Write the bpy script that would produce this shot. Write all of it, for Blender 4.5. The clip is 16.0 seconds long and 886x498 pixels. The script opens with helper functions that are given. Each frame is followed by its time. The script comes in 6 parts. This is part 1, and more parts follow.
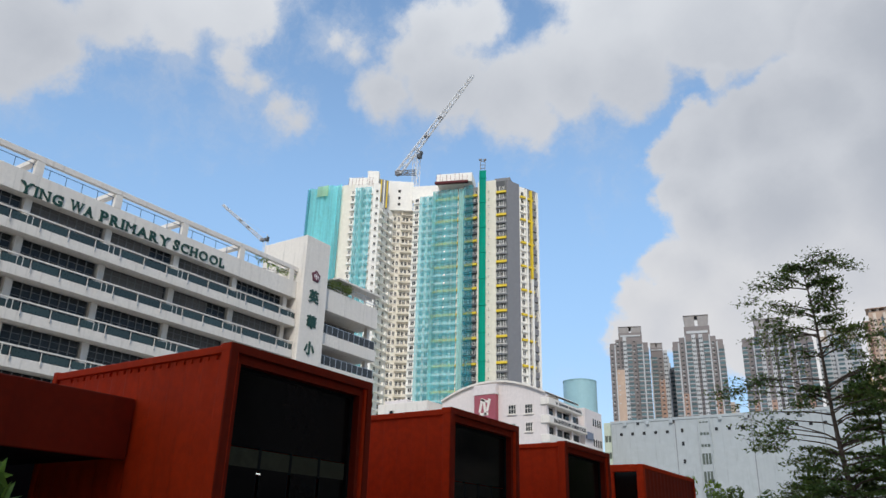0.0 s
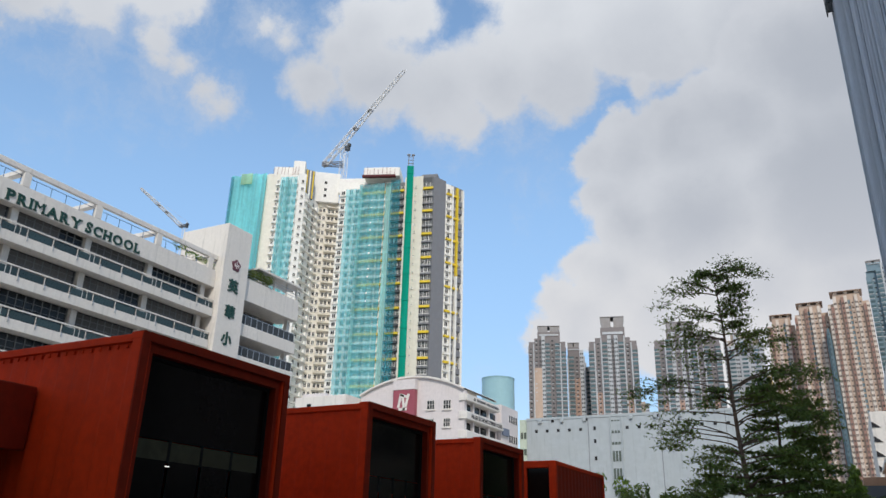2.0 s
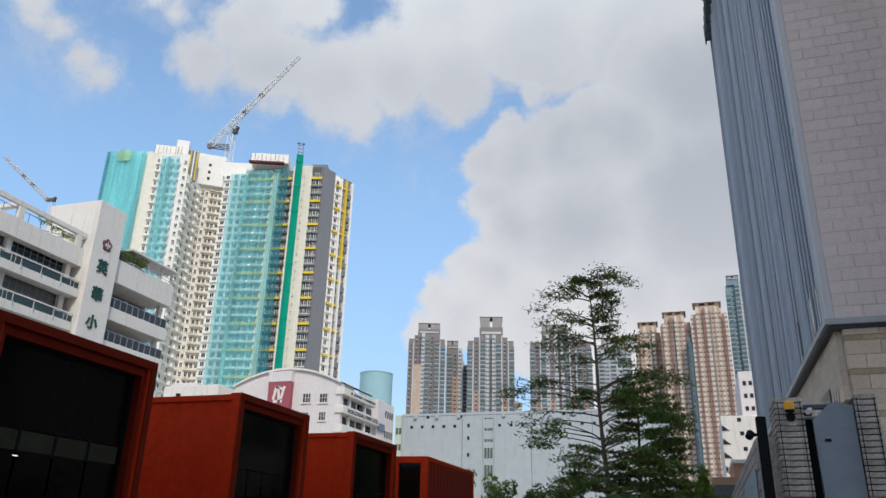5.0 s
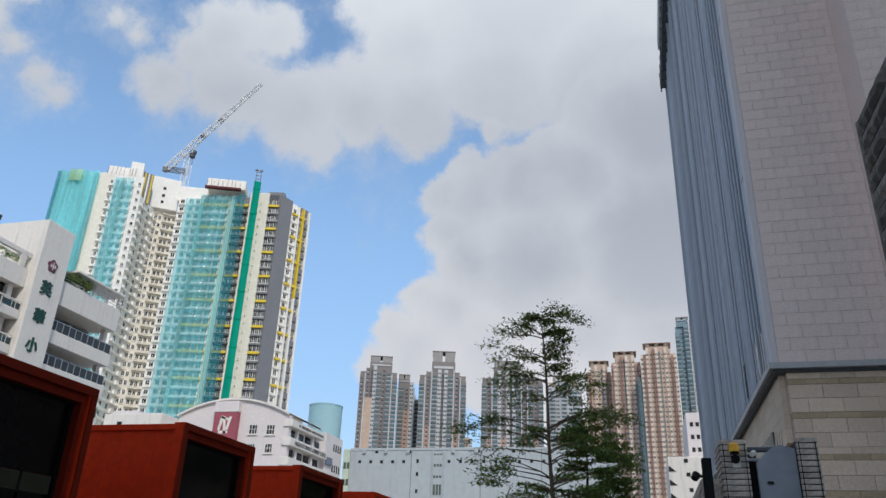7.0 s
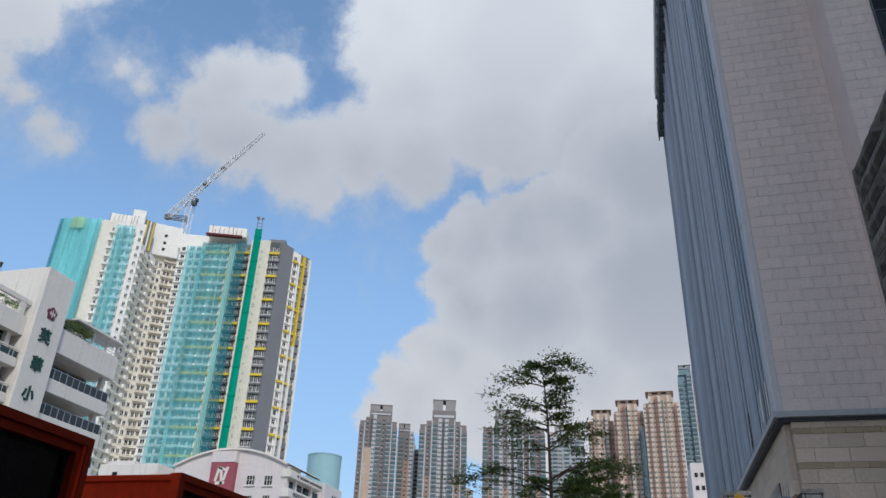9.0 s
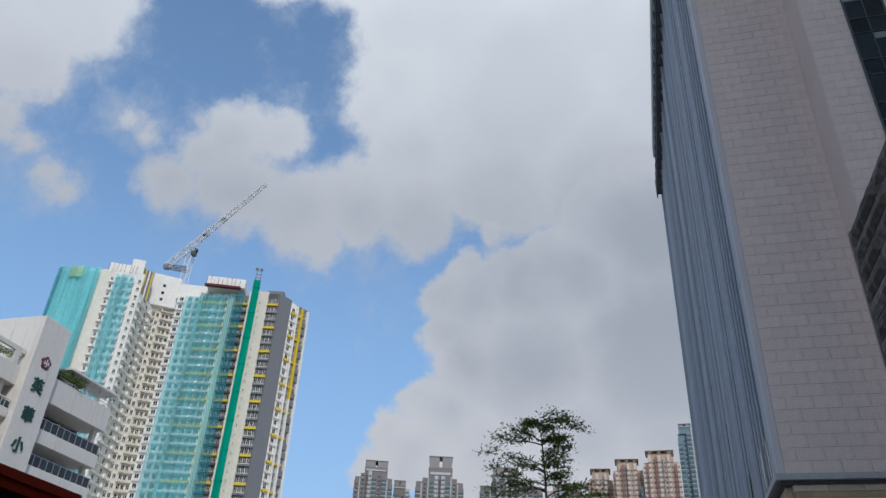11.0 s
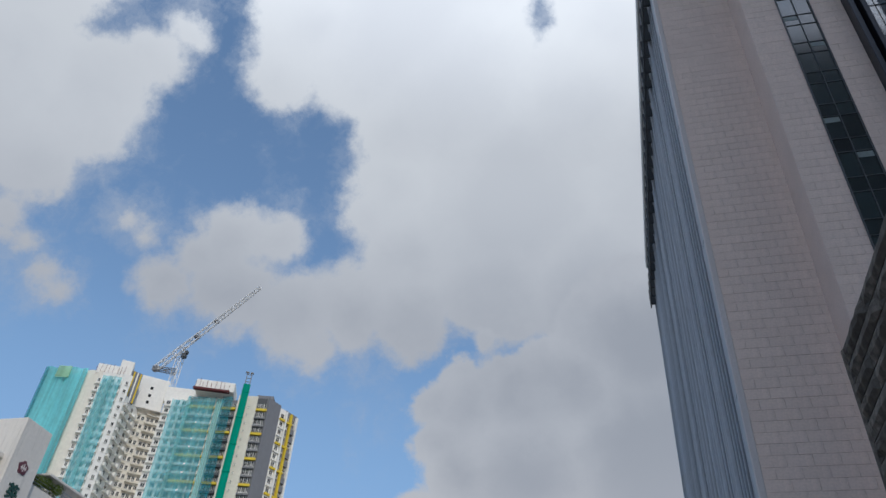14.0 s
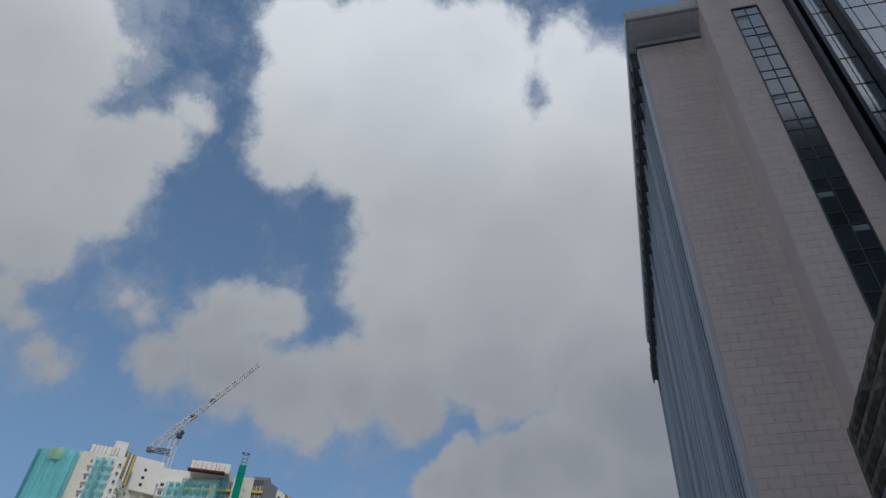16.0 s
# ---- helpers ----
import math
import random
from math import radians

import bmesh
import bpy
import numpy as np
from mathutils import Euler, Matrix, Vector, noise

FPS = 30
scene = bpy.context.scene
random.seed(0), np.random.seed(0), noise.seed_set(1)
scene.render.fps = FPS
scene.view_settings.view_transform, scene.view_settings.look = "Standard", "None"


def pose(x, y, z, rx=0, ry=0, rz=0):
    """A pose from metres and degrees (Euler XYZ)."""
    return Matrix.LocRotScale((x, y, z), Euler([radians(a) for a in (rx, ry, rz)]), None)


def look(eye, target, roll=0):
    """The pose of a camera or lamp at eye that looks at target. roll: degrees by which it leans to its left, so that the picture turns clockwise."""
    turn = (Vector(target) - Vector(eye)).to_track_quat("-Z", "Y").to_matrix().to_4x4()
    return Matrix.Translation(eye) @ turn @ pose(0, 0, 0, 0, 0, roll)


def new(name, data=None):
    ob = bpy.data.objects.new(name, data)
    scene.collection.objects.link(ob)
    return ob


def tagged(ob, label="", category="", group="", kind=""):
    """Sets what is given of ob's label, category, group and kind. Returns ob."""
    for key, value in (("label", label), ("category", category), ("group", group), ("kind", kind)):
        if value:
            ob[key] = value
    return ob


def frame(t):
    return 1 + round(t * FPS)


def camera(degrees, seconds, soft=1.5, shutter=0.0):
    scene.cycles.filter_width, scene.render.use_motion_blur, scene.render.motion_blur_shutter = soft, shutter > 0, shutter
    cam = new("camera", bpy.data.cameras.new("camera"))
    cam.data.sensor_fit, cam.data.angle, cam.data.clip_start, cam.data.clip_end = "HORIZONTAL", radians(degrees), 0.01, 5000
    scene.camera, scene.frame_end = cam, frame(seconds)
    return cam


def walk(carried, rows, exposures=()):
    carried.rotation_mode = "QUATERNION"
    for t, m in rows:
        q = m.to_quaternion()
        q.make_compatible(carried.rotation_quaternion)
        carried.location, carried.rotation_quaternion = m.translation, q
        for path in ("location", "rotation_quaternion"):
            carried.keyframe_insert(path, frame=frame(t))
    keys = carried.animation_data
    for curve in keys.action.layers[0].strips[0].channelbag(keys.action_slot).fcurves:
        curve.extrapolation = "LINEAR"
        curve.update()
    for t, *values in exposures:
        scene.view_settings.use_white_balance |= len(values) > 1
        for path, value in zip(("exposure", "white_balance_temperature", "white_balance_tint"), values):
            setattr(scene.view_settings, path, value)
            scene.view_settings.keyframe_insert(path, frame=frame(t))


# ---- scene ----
cam = camera(60.66, 16.0)
PATH = [
    (0, (0.000, 0.0, 1.600), (-1.036, 1.542, 2.340), 1.52),
    (0.5, (0.004, 0.0, 1.600), (-0.994, 1.567, 2.341), 1.61),
    (1, (0.008, 0.0, 1.600), (-0.950, 1.592, 2.339), 1.68),
    (1.5, (0.012, 0.0, 1.600), (-0.897, 1.622, 2.337), 1.53),
    (2, (0.016, 0.0, 1.600), (-0.851, 1.646, 2.333), 1.49),
    (2.5, (0.020, 0.0, 1.600), (-0.810, 1.664, 2.337), 1.32),
    (3, (0.024, 0.0, 1.600), (-0.761, 1.688, 2.332), 1.15),
    (3.5, (0.028, 0.0, 1.600), (-0.714, 1.707, 2.332), 1.33),
    (4, (0.032, 0.0, 1.600), (-0.665, 1.728, 2.326), 1.37),
    (4.5, (0.036, 0.0, 1.600), (-0.616, 1.746, 2.325), 1.53),
    (5, (0.040, 0.0, 1.600), (-0.552, 1.766, 2.329), 1.49),
    (7.5, (0.046, 0.0, 1.600), (-0.417, 1.754, 2.442), 2.23),
    (8, (0.048, 0.0, 1.600), (-0.408, 1.743, 2.469), 2.24),
    (8.5, (0.049, 0.0, 1.600), (-0.414, 1.728, 2.495), 2.43),
    (9, (0.050, 0.0, 1.600), (-0.415, 1.711, 2.526), 2.21),
    (11.5, (0.070, 0.0, 1.640), (-0.376, 1.622, 2.722), 3.31),
    (12, (0.076, 0.0, 1.647), (-0.362, 1.602, 2.761), 3.59),
    (12.5, (0.081, 0.0, 1.653), (-0.341, 1.588, 2.793), 3.76),
    (13, (0.087, 0.0, 1.660), (-0.333, 1.557, 2.843), 4.01),
    (13.5, (0.092, 0.0, 1.667), (-0.326, 1.516, 2.902), 4.31),
    (14, (0.098, 0.0, 1.673), (-0.312, 1.485, 2.949), 4.15),
    (14.5, (0.103, 0.0, 1.680), (-0.295, 1.460, 2.987), 3.97),
    (15, (0.109, 0.0, 1.687), (-0.282, 1.419, 3.040), 4.50),
    (15.5, (0.114, 0.0, 1.693), (-0.274, 1.391, 3.076), 4.05),
    (16, (0.120, 0.0, 1.700), (-0.266, 1.352, 3.122), 4.10),
]
EXPOSURES = [(0.0, 0.0, 6500, 10), (5.0, 0.03, 6480, 10), (8.0, -0.16, 6250, 10), (9.0, -0.2, 6200, 10), (12.5, -0.45, 6090, 10), (14.0, -0.5, 6200, 10), (15.0, -0.66, 6300, 10), (16.0, -0.95, 6320, 10)]
walk(cam, [(t, look(eye, target, roll)) for t, eye, target, roll in PATH], EXPOSURES)

# ---- sky, clouds and sun ----
SUN_EL, SUN_FROM = 42.0, 150.0      # degrees above the horizon; compass bearing from +y, clockwise
# clouds as overlapping puffs: bearing, elevation, radius in degrees
HIGH_CLOUD = [(-62.5, 48.9, 5.8), (-58.1, 42.6, 5.2), (-52.2, 43.2, 4.7), (-53.3, 38.3, 3.5), (-47.9, 47.5, 2.4), (-46.3, 50.1, 1.7), (-48.9, 41.5, 2.6), (-50.1, 33.1, 1.3),
              (-52.5, 34.4, 1.6), (-67.3, 32.0, 3.7), (-68.5, 29.4, 2.3), (-62.4, 35.0, 3.0), (-58.2, 35.7, 2.9), (-55.7, 37.0, 2.2), (-49.1, 45.9, 2.3), (-57.8, 49.7, 3.2), (-54.9, 51.6, 1.5)]
MAIN_CLOUD = [(-37.5, 58.6, 3.7), (-33.4, 54.4, 5.1), (-35.4, 50.1, 2.9), (-23.6, 55.8, 8.2), (-28.9, 50.5, 2.5), (-20.4, 48.5, 4.7), (-21.3, 43.7, 3.6), (-23.3, 41.7, 2.3), (-15.5, 51.4, 7.6),
              (-8.9, 43.8, 8.4), (-18.9, 39.2, 4.2), (-1.0, 49.8, 7.0), (3.1, 55.6, 4.4), (-13.2, 59.6, 4.6), (-0.6, 59.4, 2.8), (-9.8, 38.0, 5.6), (-25.3, 47.5, 1.3), (-0.7, 37.6, 6.1), (11.5, 45.1, 10.1)]
LOW_BAND = [(-34.9, 37.6, 2.9), (-31.7, 38.3, 2.4), (-36.9, 35.4, 2.3), (-39.1, 32.8, 2.4), (-34.1, 33.6, 3.4), (-28.2, 33.4, 3.4), (-23.4, 34.5, 3.7), (-18.3, 34.6, 3.9), (-26.5, 30.8, 1.9),
            (-41.8, 36.0, 1.1), (-28.5, 32.3, 2.8), (-23.5, 33.8, 3.0), (-19.6, 34.2, 2.0), (-15.1, 36.4, 1.9), (-43.8, 36.6, 1.2), (-9.8, 38.0, 3.0), (-52.1, 33.2, 1.2), (-48.1, 31.8, 1.4), (-46.8, 30.9, 1.2)]
HEAP = [(-10.9, 32.9, 1.0), (-13.0, 30.2, 1.5), (-14.7, 28.1, 1.9), (-12.0, 27.8, 3.2), (-14.3, 25.2, 2.2), (-12.2, 23.0, 3.6), (-16.5, 20.6, 1.7), (-14.0, 19.5, 3.1), (-18.5, 17.7, 1.9), (-16.4, 16.4, 2.9),
        (-19.6, 15.1, 1.9), (-8.5, 29.0, 3.5), (-6.7, 22.6, 5.8), (-3.6, 29.1, 5.2), (-10.7, 16.0, 4.4), (-4.4, 16.8, 5.6), (2.4, 24.3, 8.6), (3.4, 32.1, 7.2), (-2.2, 10.0, 6.6), (3.3, 14.1, 7.6)]


def nodes_of(tree):
    tree.nodes.clear()

    def add(kind, **settings):
        n = tree.nodes.new(kind)
        for k, v in settings.items():
            if k == "op":
                n.operation = v
            elif k == "blend":
                n.blend_type = v
        return n
    return add


def math_node(tree, op, a, b=None, c=None):
    n = tree.nodes.new("ShaderNodeMath")
    n.operation = op
    for i, v in enumerate((a, b, c)):
        if v is None:
            continue
        if isinstance(v, (int, float)):
            n.inputs[i].default_value = v
        else:
            tree.links.new(v, n.inputs[i])
    return n.outputs[0]


def vec_node(tree, op, a, b=None, scale=None):
    n = tree.nodes.new("ShaderNodeVectorMath")
    n.operation = op
    for i, v in enumerate((a, b)):
        if v is None:
            continue
        if isinstance(v, tuple):
            n.inputs[i].default_value = v
        else:
            tree.links.new(v, n.inputs[i])
    if scale is not None:
        n.inputs["Scale"].default_value = scale
    return n.outputs["Value"] if op in ("DISTANCE", "DOT_PRODUCT") else n.outputs["Vector"]


def noise_node(tree, vec, scale, detail=4.0, rough=0.55):
    n = tree.nodes.new("ShaderNodeTexNoise")
    n.inputs["Scale"].default_value, n.inputs["Detail"].default_value = scale, detail
    n.inputs["Roughness"].default_value = rough
    tree.links.new(vec, n.inputs["Vector"])
    return n


def ramp(tree, value, lo, hi):
    n = tree.nodes.new("ShaderNodeMapRange")
    n.interpolation_type = "SMOOTHSTEP"
    n.inputs["From Min"].default_value, n.inputs["From Max"].default_value = lo, hi
    tree.links.new(value, n.inputs["Value"])
    return n.outputs["Result"]


def mix_colour(tree, fac, a, b, blend="MIX"):
    n = tree.nodes.new("ShaderNodeMix")
    n.data_type, n.blend_type = "RGBA", blend
    for sock, v in ((n.inputs[0], fac), (n.inputs[6], a), (n.inputs[7], b)):
        if isinstance(v, (int, float)):
            sock.default_value = v
        elif isinstance(v, tuple):
            sock.default_value = (*v, 1)
        else:
            tree.links.new(v, sock)
    return n.outputs[2]


def heading(bearing, elevation):
    a, e = radians(bearing), radians(elevation)
    return (math.sin(a) * math.cos(e), math.cos(a) * math.cos(e), math.sin(e))


def build_sky():
    world = bpy.data.worlds.new("sky")
    scene.world = world
    world.use_nodes = True
    tr = world.node_tree
    tr.nodes.clear()
    out, bg = tr.nodes.new("ShaderNodeOutputWorld"), tr.nodes.new("ShaderNodeBackground")
    sky = tr.nodes.new("ShaderNodeTexSky")
    sky.sky_type, sky.sun_disc = "NISHITA", False
    sky.sun_elevation, sky.sun_rotation = radians(SUN_EL), radians(SUN_FROM)
    sky.air_density, sky.dust_density, sky.ozone_density = 1.2, 0.6, 2.0
    bg.inputs["Strength"].default_value = 0.11
    co = tr.nodes.new("ShaderNodeTexCoord").outputs["Generated"]
    wob = noise_node(tr, co, 6.0, 5.0, 0.6)
    d = vec_node(tr, "ADD", co, vec_node(tr, "SCALE", vec_node(tr, "SUBTRACT", wob.outputs["Color"], (0.5, 0.5, 0.5)), scale=0.055))
    wob2 = noise_node(tr, co, 22.0, 8.0, 0.64)
    d = vec_node(tr, "ADD", d, vec_node(tr, "SCALE", vec_node(tr, "SUBTRACT", wob2.outputs["Color"], (0.5, 0.5, 0.5)), scale=0.042))

    def puffs(discs):
        """Depth inside a union of puffs, in degrees."""
        inside = None
        for bearing, el, r in discs:
            f = math_node(tr, "MULTIPLY_ADD", vec_node(tr, "DISTANCE", d, heading(bearing, el)), -57.3, r)
            inside = f if inside is None else math_node(tr, "SMOOTH_MAX", inside, f, 1.0)
        return inside
    high, main, band, heap = puffs(HIGH_CLOUD), puffs(MAIN_CLOUD), puffs(LOW_BAND), puffs(HEAP)
    # the same kind of broken cloud round the rest of the sky
    seen = vec_node(tr, "DISTANCE", co, heading(-25, 36))
    rest = math_node(tr, "MULTIPLY", ramp(tr, seen, 0.85, 1.15), ramp(tr, noise_node(tr, co, 2.2, 5.0).outputs["Fac"], 0.45, 0.6))
    rest = math_node(tr, "MULTIPLY_ADD", rest, 6.0, -3.0)
    fine = math_node(tr, "MULTIPLY_ADD", noise_node(tr, co, 28.0, 9.0, 0.68).outputs["Fac"], 2.2, -1.1)
    loose = math_node(tr, "ADD", math_node(tr, "MAXIMUM", math_node(tr, "SMOOTH_MAX", main, band, 1.0), math_node(tr, "MAXIMUM", high, rest)), fine)
    firm = math_node(tr, "ADD", heap, math_node(tr, "MULTIPLY", fine, 0.6))
    loose_mask, firm_mask = ramp(tr, loose, -0.6, 1.1), ramp(tr, firm, -0.3, 0.55)
    wisp = math_node(tr, "MULTIPLY", ramp(tr, noise_node(tr, d, 4.5, 7.0, 0.68).outputs["Fac"], 0.50, 0.82), 0.5)
    veil = math_node(tr, "ADD", loose, math_node(tr, "MULTIPLY_ADD", noise_node(tr, d, 9.0, 8.0, 0.7).outputs["Fac"], 9.0, -4.6))
    wisp = math_node(tr, "MAXIMUM", wisp, math_node(tr, "MULTIPLY", ramp(tr, veil, -1.6, 1.6), 0.42))      # thin veils round the thick parts
    body = noise_node(tr, d, 4.0, 6.0, 0.55).outputs["Fac"]
    swell = math_node(tr, "MULTIPLY_ADD", noise_node(tr, co, 3.1, 3.0, 0.5).outputs["Fac"], 0.62, math_node(tr, "MULTIPLY", body, 0.38))
    sep = tr.nodes.new("ShaderNodeSeparateXYZ")
    tr.links.new(co, sep.inputs[0])
    # thick parts are grey below, thin edges and upper cloud are white
    deep = ramp(tr, math_node(tr, "ADD", math_node(tr, "MULTIPLY", loose, 0.5), math_node(tr, "MULTIPLY_ADD", swell, 10.0, -5.0)), -0.6, 3.6)
    upward = ramp(tr, sep.outputs["Z"], 0.52, 0.72)
    tone = mix_colour(tr, deep, (5.5, 5.75, 6.2), (4.25, 4.55, 5.1))
    tone = mix_colour(tr, upward, tone, mix_colour(tr, deep, (7.5, 7.8, 8.15), (6.6, 6.9, 7.35)))
    zenith = math_node(tr, "MULTIPLY_ADD", ramp(tr, sep.outputs["Z"], 0.72, 0.88), 0.55, 1.0)       # thinner, brighter cloud overhead
    tone = mix_colour(tr, 1.0, tone, zenith, "MULTIPLY")
    core = ramp(tr, math_node(tr, "ADD", math_node(tr, "MULTIPLY", firm, 0.4), math_node(tr, "MULTIPLY_ADD", swell, 9.0, -4.5)), -0.4, 3.0)
    foot = ramp(tr, sep.outputs["Z"], 0.24, 0.46)
    pile = mix_colour(tr, core, mix_colour(tr, foot, (6.9, 6.9, 7.0), (5.9, 6.15, 6.6)), mix_colour(tr, foot, (5.2, 5.4, 5.9), (4.1, 4.4, 4.95)))
    gain = mix_colour(tr, ramp(tr, sep.outputs["Z"], 0.05, 0.5), (0.98, 1.04, 1.20), (1.86, 1.96, 1.94))
    base = mix_colour(tr, 1.0, sky.outputs[0], gain, "MULTIPLY")
    sky_colour = mix_colour(tr, math_node(tr, "MAXIMUM", loose_mask, wisp), base, tone)
    tr.links.new(mix_colour(tr, firm_mask, sky_colour, pile), bg.inputs["Color"])
    tr.links.new(bg.outputs[0], out.inputs[0])


build_sky()
lamp = bpy.data.lights.new("sun", "SUN")
lamp.energy, lamp.angle, lamp.color = 2.35, radians(2), (1.0, 0.94, 0.85)
sun = new("sun", lamp)
sun.matrix_world = look(heading(SUN_FROM, SUN_EL), (0, 0, 0))

# ---- materials ----
MATS = {}


def mat(name, colour, rough=0.7, metal=0.0, grain=6.0, var=0.18, bump=0.15, stains=0.0, streak=False, random_tone=0.0, spec=0.5, big=0.35, ior=1.5):
    """A plain surface: colour, uneven at two scales, with fine relief and, where wanted, dirt that runs down."""
    if name in MATS:
        return MATS[name]
    m = bpy.data.materials.new(name)
    m.use_nodes = True
    tr = m.node_tree
    bsdf = tr.nodes["Principled BSDF"]
    bsdf.inputs["Roughness"].default_value, bsdf.inputs["Metallic"].default_value = rough, metal
    bsdf.inputs["Specular IOR Level"].default_value, bsdf.inputs["IOR"].default_value = spec, ior
    co = tr.nodes.new("ShaderNodeTexCoord").outputs["Object"]
    small, large = noise_node(tr, co, grain, 6.0), noise_node(tr, co, big, 4.0)
    dark = tuple(c * (1 - var) for c in colour)
    light = tuple(min(1, c * (1 + var * 0.6)) for c in colour)
    col = mix_colour(tr, ramp(tr, small.outputs["Fac"], 0.3, 0.7), dark, light)
    col = mix_colour(tr, ramp(tr, large.outputs["Fac"], 0.35, 0.75), col, tuple(c * (1 - var * 0.8) for c in colour))
    if stains:
        st = co
        if streak:
            mp = tr.nodes.new("ShaderNodeMapping")
            mp.inputs["Scale"].default_value = (1.6, 1.6, 0.12)
            tr.links.new(co, mp.inputs["Vector"])
            st = mp.outputs[0]
        dirt = ramp(tr, noise_node(tr, st, 1.2, 6.0, 0.65).outputs["Fac"], 0.5, 0.78)
        col = mix_colour(tr, math_node(tr, "MULTIPLY", dirt, stains), col, tuple(c * 0.45 for c in colour))
    if random_tone:
        info = tr.nodes.new("ShaderNodeObjectInfo").outputs["Random"]
        geo = tr.nodes.new("ShaderNodeNewGeometry").outputs["Random Per Island"]
        r = math_node(tr, "FRACT", math_node(tr, "ADD", info, geo))
        hsv = tr.nodes.new("ShaderNodeHueSaturation")
        tr.links.new(math_node(tr, "MULTIPLY_ADD", r, 2 * random_tone, 1 - random_tone), hsv.inputs["Value"])
        tr.links.new(col, hsv.inputs["Color"])
        col = hsv.outputs[0]
    tr.links.new(col, bsdf.inputs["Base Color"])
    rg = math_node(tr, "MULTIPLY_ADD", small.outputs["Fac"], 0.2, max(0.02, rough - 0.1))
    tr.links.new(rg, bsdf.inputs["Roughness"])
    if bump:
        b = tr.nodes.new("ShaderNodeBump")
        b.inputs["Strength"].default_value, b.inputs["Distance"].default_value = bump, 0.02
        tr.links.new(small.outputs["Fac"], b.inputs["Height"])
        tr.links.new(b.outputs[0], bsdf.inputs["Normal"])
    MATS[name] = m
    return m


def net_mat(name, colour, cover):
    """Woven scaffold net: partly see-through, with folds and seams."""
    m = bpy.data.materials.new(name)
    m.use_nodes = True
    tr = m.node_tree
    tr.nodes.clear()
    out = tr.nodes.new("ShaderNodeOutputMaterial")
    co = tr.nodes.new("ShaderNodeTexCoord").outputs["Object"]
    mp = tr.nodes.new("ShaderNodeMapping")
    mp.inputs["Scale"].default_value = (1.0, 1.0, 0.06)
    tr.links.new(co, mp.inputs["Vector"])
    big, fine = noise_node(tr, mp.outputs[0], 0.45, 4.0), noise_node(tr, co, 1.1, 5.0)
    col = mix_colour(tr, ramp(tr, big.outputs["Fac"], 0.35, 0.7), colour, tuple(c * 0.72 for c in colour))
    diff, trl, clear = (tr.nodes.new("ShaderNodeBsdf" + k) for k in ("Diffuse", "Translucent", "Transparent"))
    tr.links.new(col, diff.inputs["Color"])
    tr.links.new(col, trl.inputs["Color"])
    a, b = tr.nodes.new("ShaderNodeMixShader"), tr.nodes.new("ShaderNodeMixShader")
    a.inputs[0].default_value = 0.3
    tr.links.new(diff.outputs[0], a.inputs[1])
    tr.links.new(trl.outputs[0], a.inputs[2])
    tr.links.new(math_node(tr, "MULTIPLY_ADD", fine.outputs["Fac"], 0.3, cover - 0.15), b.inputs[0])
    tr.links.new(clear.outputs[0], b.inputs[1])
    tr.links.new(a.outputs[0], b.inputs[2])
    tr.links.new(b.outputs[0], out.inputs[0])
    MATS[name] = m
    return m


WHITE = mat("white_render", (0.73, 0.685, 0.625), 0.85, grain=3.0, var=0.06, stains=0.5, streak=True)
OFFWHITE = mat("pale_render", (0.68, 0.62, 0.60), 0.8, grain=2.0, var=0.06, stains=0.25, streak=True)
PALEWALL = mat("pale_grey_wall", (0.41, 0.445, 0.455), 0.8, grain=0.8, var=0.07, stains=0.4, streak=True)
RED = mat("red_container_paint", (0.57, 0.036, 0.004), 0.65, grain=9.0, var=0.14, stains=0.35, streak=True, bump=0.1, spec=0.1)
# dark red parts; on the window surrounds it holds their shade
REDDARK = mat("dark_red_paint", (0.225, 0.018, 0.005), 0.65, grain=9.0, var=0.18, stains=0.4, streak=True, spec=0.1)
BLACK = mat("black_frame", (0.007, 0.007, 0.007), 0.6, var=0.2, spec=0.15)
DARKGLASS = mat("dark_glass", (0.007, 0.006, 0.005), 0.1, var=0.2, bump=0.0, spec=0.12)
PANE = mat("grey_green_blind", (0.06, 0.056, 0.034), 0.6, var=0.25, spec=0.05)
WINDOW = mat("window_glass", (0.022, 0.026, 0.028), 0.12, var=0.4, bump=0.0, random_tone=0.6, spec=0.2, big=0.9)
TEALGLASS = mat("teal_panel_glass", (0.026, 0.05, 0.05), 0.3, var=0.25, bump=0.0, random_tone=0.25)
CREAM = mat("cream_wall", (0.79, 0.735, 0.63), 0.85, grain=1.0, var=0.08, stains=0.2, streak=True)
TOWERWHITE = mat("tower_white", (0.85, 0.82, 0.76), 0.85, grain=1.0, var=0.07, stains=0.15, streak=True)
GREY = mat("mid_grey_paint", (0.20, 0.20, 0.21), 0.75, grain=1.0, var=0.07)
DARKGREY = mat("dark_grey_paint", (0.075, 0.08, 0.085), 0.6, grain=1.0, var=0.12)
YELLOW = mat("yellow_paint", (0.75, 0.53, 0.03), 0.6, grain=2.0, var=0.1)
NET = net_mat("teal_scaffold_net", (0.25, 0.78, 0.86), 0.48)
NETFULL = net_mat("dense_teal_net", (0.28, 0.82, 0.88), 0.86)
NETPALE = net_mat("pale_teal_net", (0.42, 0.84, 0.85), 0.65)
NETDARK = net_mat("blue_teal_net", (0.07, 0.42, 0.50), 0.5)
NETGREEN = net_mat("green_hoist_net", (0.012, 0.42, 0.29), 0.92)
